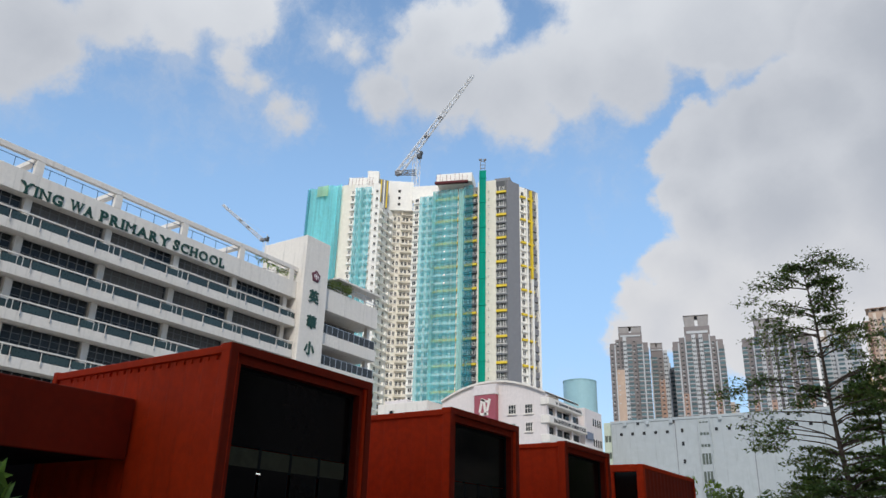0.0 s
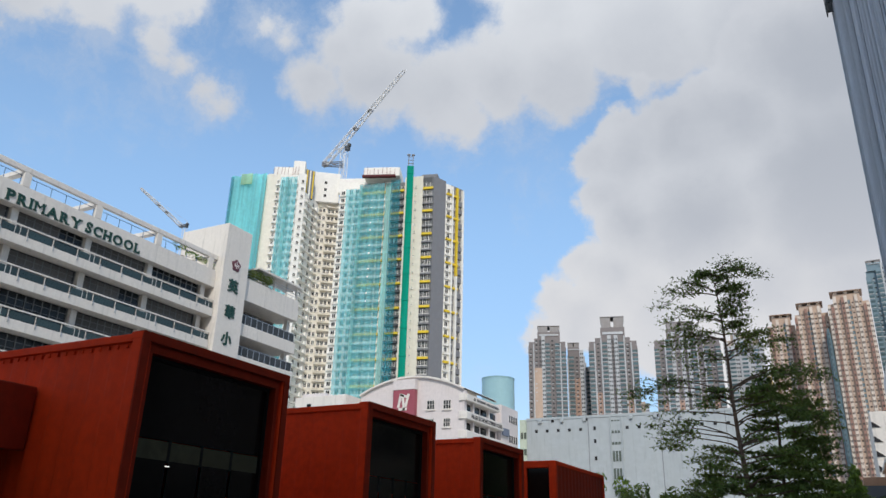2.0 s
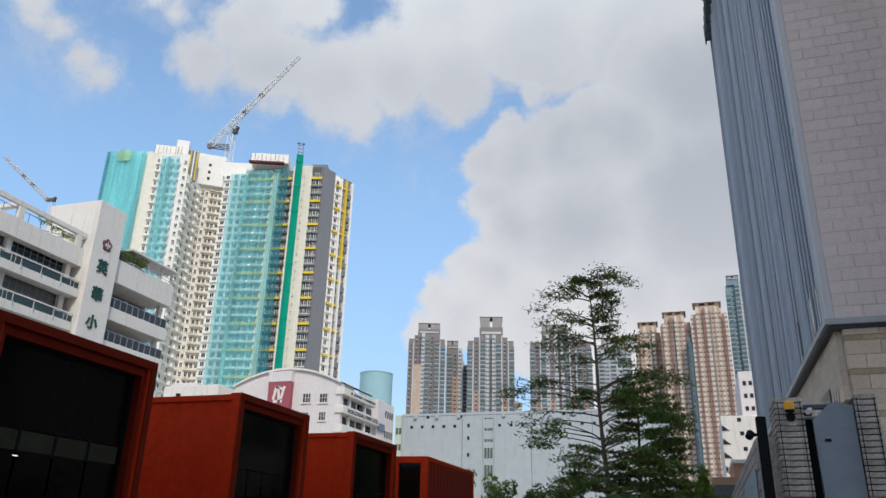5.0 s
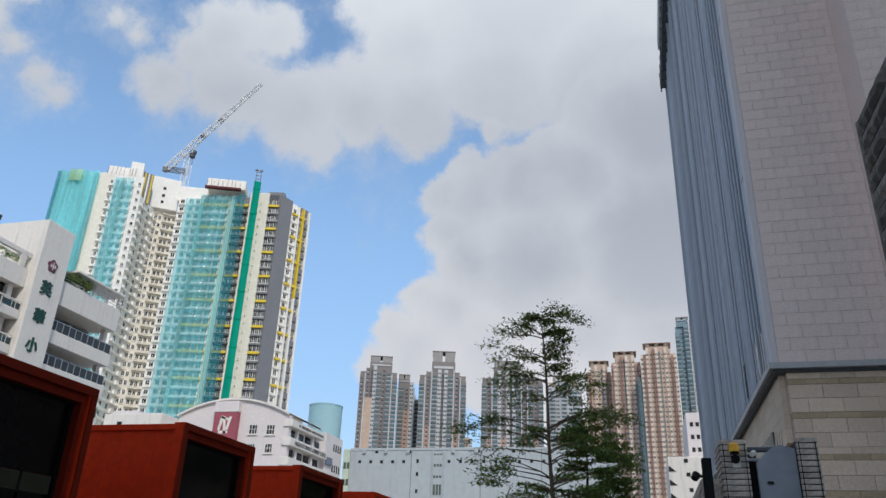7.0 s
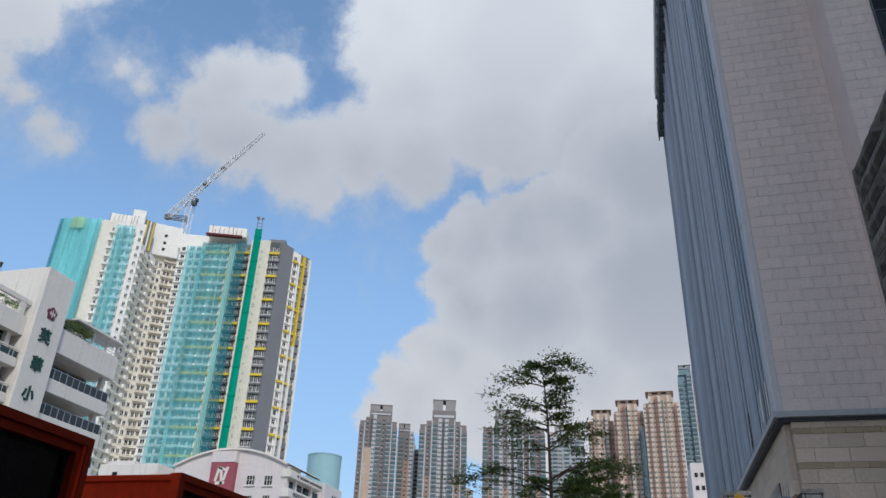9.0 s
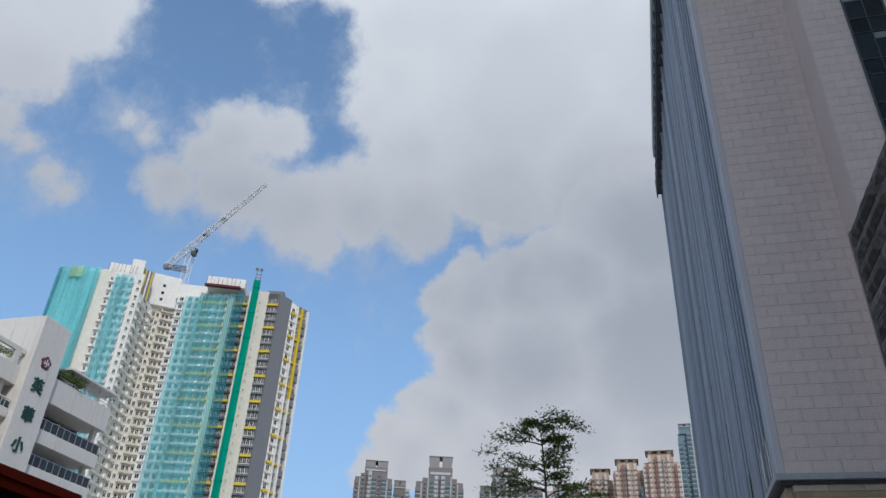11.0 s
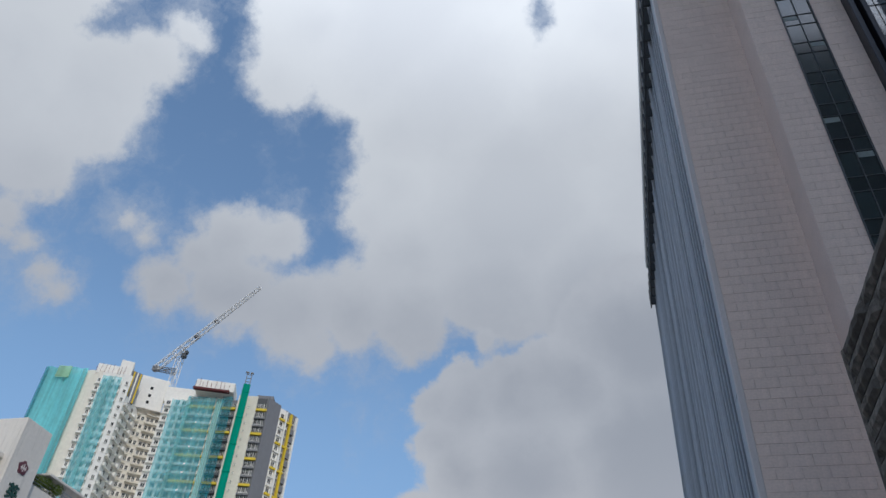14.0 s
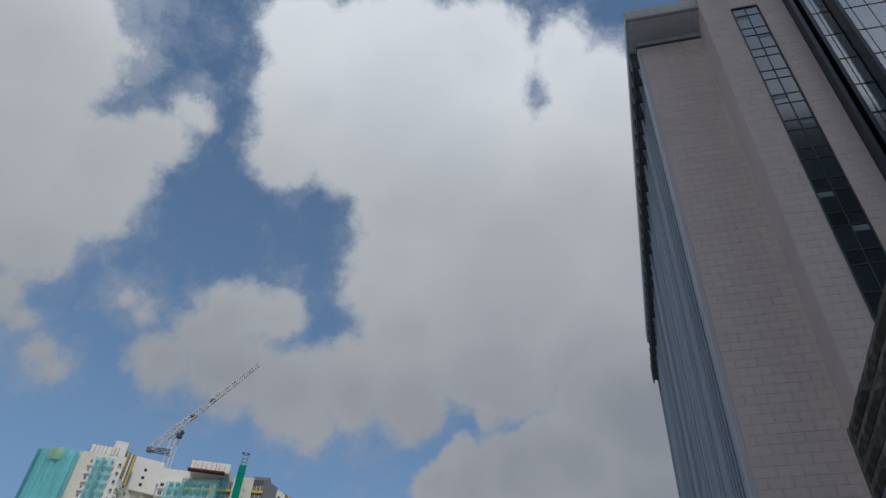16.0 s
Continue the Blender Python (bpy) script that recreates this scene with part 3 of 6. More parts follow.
POSTS = [27.35 + 7.27 * k for k in range(-3, 5)]
post_me = mesh_of(bevelled(one_box(-0.35, -0.002, -0.35, 0.35, 29.0, 30.25), 0.02), "roof_post", WHITE)
cross_me = mesh_of(bevelled(one_box(-5.0, -0.352, -0.3, 0.3, 30.28, 30.7), 0.02), "cross_beam", WHITE)
col_me = mesh_of(bevelled(one_box(-1.2, -0.6, -0.31, 0.31, 0, 27.1), 0.02), "column", WHITE)
for y in POSTS:
    piece("roof_post", post_me, Matrix.Translation((SX, y, 0)), school)
    piece("cross_beam", cross_me, Matrix.Translation((SX, y, 0)), school)
for y in [27.4 + 7.25 * k for k in range(-3, 5)]:
    piece("column", col_me, Matrix.Translation((SX, y, 0)), school)
bm = bmesh.new()
for z in (29.95, 29.05):
    tube(bm, (SX - 0.3, Y0, z), (SX - 0.3, Y1, z), 0.03, sides=5)
y = Y0
while y < Y1:
    tube(bm, (SX - 0.3, y, 29.0), (SX - 0.3, y, 29.95), 0.03, sides=5)
    y += 1.46
part("roof_rail", bm, mat("blue_grey_rail", (0.06, 0.13, 0.25), 0.5), school, "thin blue roof railing")
slab_bm = bevelled(one_box(SX - 2.5, SX + 0.35, Y0, Y1 - 0.05, 0, 0.85), 0.03)
slab_me = mesh_of(slab_bm, "gallery_slab", WHITE)
rail_bm = bmesh.new()
box(rail_bm, SX + 0.2, SX + 0.32, Y0, Y1 - 0.1, 1.64, 1.76)
for c in range(8):
    for dy in (-0.26, 0.2):
        box(rail_bm, SX + 0.18, SX + 0.3, 27.4 + 7.25 * (c - 3) + dy, 27.4 + 7.25 * (c - 3) + dy + 0.06, 0.3, 1.63)
y = Y1 - 50.92
while y < Y1 - 0.5:
    box(rail_bm, SX + 0.22, SX + 0.28, y + 0.02, y + 0.065, 0.5, 1.63)
    y += 2.42
rail_me = mesh_of(rail_bm, "gallery_rail", WHITE)
pane_me = mesh_of(one_box(0, 0.03, 0.14, 2.32, 0.9, 1.5), "gallery_pane", TEALGLASS)
fr = bmesh.new()
for q in range(9):
    box(fr, SX - 1.0, SX - 0.94, q * 6.35 / 8 - 0.04, q * 6.35 / 8 + 0.04, 1.0, STOREY - 0.02)
for zz in (1.55, 2.35, 2.9):
    box(fr, SX - 0.995, SX - 0.95, 0, 6.35, zz - 0.025, zz + 0.025)
grille_me = mesh_of(fr, "window_grille", mat("window_bar_grey", (0.17, 0.175, 0.18), 0.6))
bay_me = mesh_of(one_box(SX - 1.02, SX - 1.0, 0, 6.35, 1.0, STOREY - 0.02), "window_bay", WINDOW)
shade_mat = mat("grey_louvre_panel", (0.105, 0.10, 0.095), 0.7, grain=5.0, var=0.2, random_tone=0.25)
shade_me = mesh_of(one_box(SX - 0.999, SX - 0.992, 0.1, 6.2, 1.0, STOREY - 0.1), "window_shade", shade_mat)
peg_bm = bmesh.new()
box(peg_bm, SX + 0.35, SX + 0.47, -0.03, 0.03, 0.52, 0.58)
box(peg_bm, SX + 0.40, SX + 0.45, -0.025, 0.025, 0.58, 0.96)
peg_me = mesh_of(peg_bm, "rail_bracket", STEEL)
for k in range(7):
    z = 23.8 - STOREY * k
    piece("gallery_slab", slab_me, Matrix.Translation((0, 0, z)), school)
    piece("gallery_rail", rail_me, Matrix.Translation((0, 0, z)), school)
    y = Y1 - 50.92
    while y < Y1 - 2.3:
        if k < 5:
            piece("gallery_pane", pane_me, Matrix.Translation((SX + 0.26, y, z)), school)
            piece("rail_bracket", peg_me, Matrix.Translation((0, y + 0.04, z)), school)
        y += 2.42
    for c in range(8):                  # a glazed bay with bars between each two columns
        piece("window_grille", grille_me, Matrix.Translation((0, 27.4 + 7.25 * (c - 3) + 0.45 - 7.25, z)), school)
        piece("window_bay", bay_me, Matrix.Translation((0, 27.4 + 7.25 * (c - 3) + 0.45 - 7.25, z)), school)
        if (k * 3 + c * 5) % 8 in (1, 4, 6):
            wide = (1.0, 0.66)[(k + c) % 2]
            piece("window_shade", shade_me, Matrix.Translation((0, 27.4 + 7.25 * (c - 3) + 0.45 - 7.25 * 1.0, z)) @ Matrix.Diagonal((1, wide, 1, 1)), school)

PX0, PX1 = 57.4, 61.35
pil = part("stair_pillar", bevelled(one_box(SX - 6.0, SX + 0.9, PX0, PX1, 0, 34.6), 0.06), WHITE, school, "tall white pillar with emblem and green characters")
face = lambda y, z, off=0.0: Matrix.Translation((SX + off, y, z)) @ pose(0, 0, 0, 90, 0, 90)
for ch, z in (("英", 27.1), ("華", 24.15), ("小", 21.2)):
    lettering("character", ch, 1.55, face(58.45, z, 0.95), GREENSIGN, pil, 0.05, bold=0.045)
bm = bmesh.new()
tube(bm, (SX + 0.9, 59.3, 30.1), (SX + 1.0, 59.3, 30.1), 0.6, 0.56, 16)
em = part("emblem", bm, EMBLEM, pil, "dark red round crest")
bm = bmesh.new()
for dy, z0, z1 in ((-0.32, 29.9, 30.3), (-0.05, 29.7, 30.5), (0.22, 29.9, 30.3)):
    box(bm, SX + 1.0, SX + 1.03, 59.3 + dy, 59.4 + dy, z0, z1)
box(bm, SX + 1.0, SX + 1.025, 58.9, 59.7, 30.02, 30.12)
part("crest_mark", bm, OFFWHITE, em)
for k in range(5):
    a = math.tau * k / 5 + 0.3
    bm = bmesh.new()
    tube(bm, (SX + 0.9, 59.3 + 0.48 * math.cos(a), 30.1 + 0.48 * math.sin(a)), (SX + 0.97, 59.3 + 0.48 * math.cos(a), 30.1 + 0.48 * math.sin(a)), 0.26, 0.23, 10)
    part("petal", bm, EMBLEM, em)
for word, y, z, wide in (("YING", 26.2, 27.12, 3.55), ("WA", 30.45, 27.2, 2.05), ("PRIMARY", 33.2, 27.25, 7.15), ("SCHOOL", 40.85, 27.3, 6.15)):
    spelled(word, 1.3, face(y, z, 0.04), GREENSIGN, school, 0.05, wide, "dark green raised serif letter", 0.032)

W1 = 71.6                                # wing with balconies beyond the pillar
# recess shade put into the colour: darker beige wall, dark windows
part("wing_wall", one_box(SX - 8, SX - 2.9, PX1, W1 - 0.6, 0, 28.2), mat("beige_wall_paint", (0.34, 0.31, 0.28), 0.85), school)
for q in range(3):
    for zz in (21.0, 24.6, 17.4):
        part("wing_window", one_box(SX - 2.9, SX - 2.86, PX1 + 0.6 + q * 3.1, PX1 + 3.1 + q * 3.1, zz + 0.2, zz + 2.2), WINDOW, school)
for k, (z0, z1) in enumerate(((27.0, 29.6), (22.9, 24.3), (19.2, 20.7), (15.6, 17.1), (12.0, 13.5), (8.4, 9.9))):
    part("wing_band", bevelled(one_box(SX - 2.9, SX + 0.3, PX1 - 0.02, W1, z0, z1), 0.04), WHITE, school)
    if k:
        part("wing_return", bevelled(one_box(SX - 5.0, SX - 2.2, W1 - 0.3, W1, z0, z1), 0.03), WHITE, school)
        bm = bmesh.new()
        box(bm, SX + 0.1, SX + 0.16, PX1, W1, z1 + 1.06, z1 + 1.12)
        for q in range(11):
            y = PX1 + 0.3 + q * 0.97
            box(bm, SX + 0.1, SX + 0.17, y, y + 0.06, z1, z1 + 1.06)
        part("wing_rail", bm, STEEL, school)
        for q in range(10):
            y = PX1 + 0.38 + q * 0.97
            part("wing_pane", one_box(SX + 0.11, SX + 0.14, y, y + 0.86, z1 + 0.08, z1 + 1.04), mat("smoked_panel", (0.05, 0.054, 0.058), 0.35, random_tone=0.2, spec=0.2), school)
        part("wing_pier", one_box(SX - 0.9, SX - 0.4, W1 - 1.1, W1 - 0.6, z1, z1 + 2.7), WHITE, school)
part("wing_roof_slab", bevelled(one_box(SX - 2.2, SX + 0.5, PX1 + 2.2, W1 + 0.2, 31.2, 31.45), 0.03), WHITE, school, "thin roof slab of the pergola")
for y in (64.6, 67.0, 69.3, 71.2):
    part("pergola_post", one_box(SX - 0.2, SX + 0.0, y, y + 0.2, 29.6, 31.2), WHITE, school)
bm = bmesh.new()
for z in (29.95, 30.3, 30.65):
    tube(bm, (SX + 0.2, PX1, z), (SX + 0.2, W1, z), 0.035, sides=5)
part("pergola_rail", bm, STEEL, school)


def leaves(bm, centre, spread, count, size, rng, flat=0.5):
    """Many small separate leaves scattered in a flattened cloud."""
    for _ in range(count):
        while True:
            p = Vector((rng.uniform(-1, 1), rng.uniform(-1, 1), rng.uniform(-1, 1)))
            if p.length < 1:
                break
        c = Vector(centre) + Vector((p.x * spread[0], p.y * spread[1], p.z * spread[2]))
        r = Euler((rng.uniform(-flat, flat) * 1.6, rng.uniform(-flat, flat) * 1.6, rng.uniform(0, math.tau))).to_matrix()
        s = size * rng.uniform(0.6, 1.3)
        vs = [bm.verts.new(c + r @ Vector(v)) for v in ((-s, 0, 0), (0, -s * 0.38, s * 0.08), (s, 0, -s * 0.1), (0, s * 0.38, s * 0.08))]
        bm.faces.new(vs)


rng = random.Random(7)
hedge = thing("roof_shrub", (SX - 0.3, 64, 29.6), "leafy green shrubs in a planter on the wing roof", "shrub")
bm = bmesh.new()
for k in range(9):
    leaves(bm, (SX - 0.3 + rng.uniform(-0.4, 0.5), 61.9 + k * 0.5, 30.2 + rng.uniform(0, 0.35)), (0.7, 0.6, 0.6), 150, 0.16, rng, 1.0)
part("foliage", bm, LEAF, hedge)
bm = bmesh.new()
box(bm, SX - 0.8, SX - 0.1, 61.6, 66.6, 29.6, 29.9)
part("planter", bm, CONCRETE, hedge)
vine = thing("roof_climber", (SX - 1, 53, 29.6), "thin climbing plant on the roof railing", "plant")
bm = bmesh.new()
for k in range(16):
    leaves(bm, (SX - 0.35, 51.5 + k * 0.36, 29.5 + rng.uniform(0.0, 0.7)), (0.3, 0.35, 0.3), 22, 0.13, rng, 1.0)
part("foliage", bm, LEAFLIGHT, vine)
bm = bmesh.new()
tube(bm, (SX - 0.36, 51.5, 29.0), (SX - 0.36, 56.8, 29.9), 0.03, sides=5)
part("stem", bm, BARK, vine)

# ---- building of granite and metal fins ----
RX, RY, RTOP, RLEDGE = 4.13, 24.4, 42.1, 7.9
hotel = thing("granite_building", (12, 40, 0), "tall building of pink-grey granite blocks and blue-grey metal fins", "building")
part("core", one_box(RX + 0.3, 40, RY + 0.3, 57.5, 0, 42.0), STONEBED, hotel)
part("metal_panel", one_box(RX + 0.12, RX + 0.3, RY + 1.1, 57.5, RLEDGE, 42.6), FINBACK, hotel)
fins = [mesh_of(bevelled(one_box(-deep, 0.0, -0.05, 0.05, RLEDGE + 0.25, 42.4), 0.012), "fin", FIN) for deep in (0.07, 0.085, 0.11, 0.15)]
y, k = RY + 1.55, 0
rng = random.Random(12)
while y < 57.4:
    piece("fin", fins[0] if k < 4 else rng.choice(fins), Matrix.Translation((RX + 0.12, y, 0)), hotel)
    y += 0.78 if k < 5 else rng.choice((0.5, 0.7, 0.85, 1.1))
    k += 1
win_me = mesh_of(one_box(-0.03, 0.0, -0.22, 0.22, 0, 1.3), "slot_window", WINDOW)
for k, (y, z) in enumerate(((26.2, 8.5), (27.5, 8.6), (29.3, 8.7), (31.4, 8.8), (36.0, 12.5), (41.0, 17.0))):
    piece("slot_window", win_me, Matrix.Translation((RX + 0.11, y + 0.3, z)), hotel)
part("corner_panel", bevelled(one_box(RX - 0.02, RX + 0.3, RY + 0.3, RY + 0.95, RLEDGE + 0.3, 42.4), 0.02), CORNERMETAL, hotel, "flat blue-grey corner panel")
for z in (15.0, 22.0, 29.0, 36.0):
    part("panel_joint", one_box(RX - 0.026, RX - 0.015, RY + 0.3, RY + 0.95, z, z + 0.04), DARKGREY, hotel)
part("corner_stone", bevelled(one_box(RX - 0.04, RX + 0.16, RY - 0.035, RY + 0.3, RLEDGE + 0.3, RTOP), 0.02), mat("pale_granite_quoin", (0.60, 0.55, 0.54), 0.7, grain=14.0, var=0.08), hotel)
prof = bmesh.new()
box(prof, RX - 0.16, 14.0, RY - 0.22, RY - 0.02, RLEDGE + 0.09, RLEDGE + 0.27)
box(prof, RX - 0.16, RX - 0.0, RY - 0.02, 58.5, RLEDGE + 0.09, RLEDGE + 0.27)
part("ledge", prof, LEDGE, hotel, "dark grey metal ledge over the base")
prof = bmesh.new()
box(prof, RX - 0.03, 14.0, RY - 0.06, RY + 0.3, RLEDGE + 0.0, RLEDGE + 0.09)
box(prof, RX - 0.03, RX + 0.3, RY + 0.3, 58.5, RLEDGE + 0.0, RLEDGE + 0.09)
part("ledge_lip", prof, DARKGREY, hotel)
# overhanging roof slab with dark brackets under it
part("roof_overhang", bevelled(one_box(3.62, 8.4, 22.9, 53.4, 43.0, 44.1), 0.05), LEDGE, hotel, "dark grey overhanging roof slab")
part("roof_soffit", one_box(3.75, 8.0, 23.1, 53.2, 42.9, 43.0), mat("pale_soffit", (0.62, 0.64, 0.68), 0.6), hotel)
part("roof_upstand", one_box(RX + 0.05, 9.0, RY + 0.05, 57.4, 42.0, 42.9), mat("pale_soffit", (0.62, 0.64, 0.68), 0.6), hotel)
part("coping", bevelled(one_box(RX - 0.08, 7.8, RY - 0.08, RY + 0.2, RTOP, RTOP + 0.22), 0.02), DARKGREY, hotel)
brk = mesh_of(bevelled(one_box(-0.42, 0.1, -0.07, 0.07, -1.6, 0.0), 0.015), "bracket", DARKGREY)
y = 25.2
while y < 57.0:
    piece("bracket", brk, Matrix.Translation((RX, y, 42.9)), hotel)
    y += 1.2
part("catwalk", one_box(RX - 0.38, RX - 0.28, 25.2, 56.9, 41.25, 41.45), DARKGREY, hotel)

# the projecting block beside it
BX, BY = 7.72, 22.7
blk = thing("granite_stair_block", (10, 24, 0), "projecting granite stair block with a tall dark window strip", "building")
part("core", one_box(BX + 0.06, 11.9, BY + 0.06, 30.0, 0, 49.0), STONEBED, blk)
part("core_side", one_box(BX + 0.0, BX + 0.06, BY + 0.06, RY - 0.03, RLEDGE + 0.3, 49.0), mat("granite_return", (0.74, 0.60, 0.535), 0.7, grain=14.0, var=0.1, stains=0.15), blk)
bm = bmesh.new()
box(bm, 9.2, 9.25, BY - 0.09, BY + 0.05, 10.0, 41.6)
box(bm, 10.55, 10.6, BY - 0.09, BY + 0.05, 10.0, 41.6)
box(bm, 9.885, 9.915, BY - 0.07, BY + 0.05, 10.0, 41.6)
box(bm, 9.2, 10.6, BY - 0.09, BY + 0.05, 41.6, 41.68)
part("window_frame", bm, DARKGREY, blk)
stair_glass = mat("stair_glass", (0.014, 0.024, 0.026), 0.04, random_tone=0.7, bump=0.0, var=0.3, ior=2.3)
blind = mat("pale_blind", (0.20, 0.24, 0.24), 0.4, var=0.2)
z, k = 10.0, 0
while z < 41.5:
    h = (1.35, 0.75)[k % 2]
    top = min(z + h, 41.6)
    for q, xa in enumerate((9.25, 9.915)):
        part("pane", one_box(xa, xa + 0.635, BY - 0.02, BY + 0.0, z + 0.03, top), stair_glass, blk)
        if (k * 5 + q * 3) % 7 == 0:
            part("blind", one_box(xa + 0.03, xa + 0.6, BY - 0.026, BY - 0.021, top - 0.35, top - 0.06), blind, blk)
    part("transom", one_box(9.25, 10.55, BY - 0.05, BY + 0.04, z, z + 0.03), DARKGREY, blk)
    z += h
    k += 1

# glazed bay on the far side of the window strip
bay = thing("glazed_bay", (15, 24, 0), "dark framed glass curtain wall rising beside the granite", "building")
part("core", one_box(12.0, 30.0, BY + 0.3, 40.0, 0, 52.0), DARKGREY, bay)
for xa, d in ((11.92, 0.55), (12.5, 0.35), (13.9, 0.6)):
    part("mullion_fin", bevelled(one_box(xa, xa + 0.22, BY - d, BY + 0.3, 8.2, 52.0), 0.02), mat("dark_bronze_fin", (0.035, 0.037, 0.045), 0.35, 0.5), bay)
glass_b = mat("curtain_glass", (0.10, 0.13, 0.15), 0.04, var=0.2, bump=0.0, random_tone=0.2, ior=3.0)
for xa, xb in ((12.75, 13.25), (13.3, 13.85), (14.2, 14.9), (14.95, 15.7), (15.75, 16.6)):
    z = 8.2
    while z < 51:
        part("pane", one_box(xa, xb, BY + 0.2, BY + 0.24, z + 0.04, z + 2.2), glass_b, bay)
        z += 2.28
part("black_strip", one_box(12.14, 12.5, BY + 0.1, BY + 0.3, 8.2, 52.0), BLACK, bay)

# ---- gate and split-stone wall ----
GY = 10.5
gate = thing("gate_pier", (1.18, GY, 0), "gate pier of grey split-face stone slips with dark joints", "gate pier", "gate piers")
part("core", one_box(1.03, 1.33, GY + 0.015, GY + 0.75, 0, 3.44), ROCKJOINT, gate)
gate2 = thing("gate_pier", (2.0, GY, 0), "gate pier of grey split-face stone slips beside the gate", "gate pier", "gate piers")
part("core", one_box(1.91, 2.15, GY - 0.1, GY + 0.5, 0, 3.42), ROCKJOINT, gate2)
slips = []
for k in range(3):
    bm = bevelled(one_box(-0.16, 0.16, -0.02, 0.02, -0.0285, 0.0285), 0.005)
    for v in bm.verts:
        v.co += Vector((0, random.uniform(-0.006, 0.004), random.uniform(-0.004, 0.004)))
    slips.append(mesh_of(bm, "stone_slip", BRICKSTONE))
sides = mesh_of(bevelled(one_box(-0.02, 0.02, -0.18, 0.18, -0.0285, 0.0285), 0.005), "side_slip", BRICKSTONE)
for p, xc, w, ya, z1 in ((gate, 1.18, 1.0, GY, 3.44), (gate2, 2.03, 0.78, GY - 0.11, 3.42)):
    z, k = 1.3, 0
    while z < z1 - 0.05:
        piece("stone_slip", slips[k % 3], Matrix.Translation((xc, ya, z + 0.06)) @ Matrix.Diagonal((w, 1, 1, 1)), p)
        if p is gate:
            for q in range(2):
                piece("side_slip", sides, Matrix.Translation((1.02, GY + 0.2 + 0.37 * q, z + 0.06)), p)
        z += 0.071
        k += 1
for p, xj, yj in ((gate, 1.05, GY), (gate, 1.31, GY), (gate2, 1.935, GY - 0.11), (gate2, 2.125, GY - 0.11)):
    part("corner_joint", one_box(xj - 0.005, xj + 0.005, yj - 0.027, yj, 1.3, 3.4), ROCKJOINT, p)
part("base_stone", one_box(1.01, 1.35, GY - 0.02, GY + 0.76, 0, 1.3), BRICKSTONE, gate)
part("base_stone", one_box(1.9, 2.16, GY - 0.13, GY + 0.5, 0, 1.3), BRICKSTONE, gate2)

beacon = thing("warning_beacon", (1.175, GY - 0.06, 3.3), "yellow warning beacon on the stone gate pier", "beacon light")
bm = bmesh.new()
tube(bm, (1.175, GY - 0.085, 3.285), (1.175, GY - 0.085, 3.375), 0.062, 0.058, 14)
tube(bm, (1.175, GY - 0.085, 3.375), (1.175, GY - 0.085, 3.395), 0.058, 0.035, 14)
part("dome", bm, mat("amber_plastic", (0.85, 0.42, 0.01), 0.3, var=0.1), beacon, "amber plastic dome")
bm = bmesh.new()
tube(bm, (1.175, GY - 0.085, 3.255), (1.175, GY - 0.085, 3.285), 0.05, 0.058, 14)
part("base", bm, BLACK, beacon)
bm = bmesh.new()
tube(bm, (1.18, GY - 0.03, 3.2), (1.18, GY - 0.075, 3.195), 0.035, 0.055, 14)
part("horn", bm, BLACK, beacon, "black round sounder")
part("bracket", one_box(1.15, 1.24, GY - 0.034, GY - 0.021, 3.1, 3.2), WHITE, beacon)

leaf = thing("gate_leaf", (1.7, GY, 0), "grey steel sliding gate leaf with a sloped top", "gate")
bm = bmesh.new()
vs = [(1.45, 1.2), (1.9, 1.2), (1.9, 3.33), (1.72, 3.38), (1.62, 3.34), (1.43, 3.16)]
fr = [bm.verts.new((x, GY - 0.03, z)) for x, z in vs]
bk = [bm.verts.new((x, GY + 0.05, z)) for x, z in vs]
bm.faces.new(fr)
bm.faces.new(bk[::-1])
for k in range(6):
    bm.faces.new((fr[k], bk[k], bk[(k + 1) % 6], fr[(k + 1) % 6]))
part("panel", bm, GATEGREY, leaf)
part("stile", one_box(1.47, 1.50, GY - 0.045, GY - 0.032, 1.2, 3.0), GATEGREY, leaf)
part("skirt", one_box(1.45, 1.9, GY - 0.02, GY + 0.04, 0, 1.2), GATEGREY, leaf)
part("latch", one_box(1.53, 1.6, GY - 0.05, GY - 0.032, 2.9, 2.93), BLACK, leaf)
bm = bmesh.new()
for k in range(7):
    tube(bm, (1.6 + 0.03 * k, GY + 0.1, 3.3), (1.62 + 0.03 * k, GY + 0.1, 3.47 + 0.02 * k), 0.006, 0.001, 5)
part("spike_row", bm, DARKGREY, leaf)
arm = thing("gate_beam", (1.5, GY, 3.3), "dark steel gate beam with a small camera under it", "beam")
part("bar", bevelled(one_box(1.34, 1.66, GY + 0.06, GY + 0.14, 3.31, 3.37), 0.01), DARKGREY, arm)
part("lower_bar", bevelled(one_box(1.34, 1.52, GY + 0.06, GY + 0.12, 3.19, 3.23), 0.01), STEEL, arm)
bm = bmesh.new()
tube(bm, (1.42, GY + 0.02, 3.29), (1.38, GY - 0.08, 3.255), 0.035, 0.035, 10)
part("camera_housing", bm, WHITE, arm)
# black sheet put behind the open gap in place of its shade
part("dark_gap", one_box(1.335, 1.46, GY + 0.2, GY + 0.24, 0, 3.3), BLACK, arm)

pole = thing("security_post", (0.83, 10.6, 0), "black steel post with a round security camera", "post")
part("post", bevelled(one_box(0.77, 0.89, 10.45, 10.57, 0, 3.22), 0.012), BLACK, pole)
bm = bmesh.new()
tube(bm, (0.77, 10.5, 3.0), (0.70, 10.5, 2.99), 0.02, 0.02, 8)
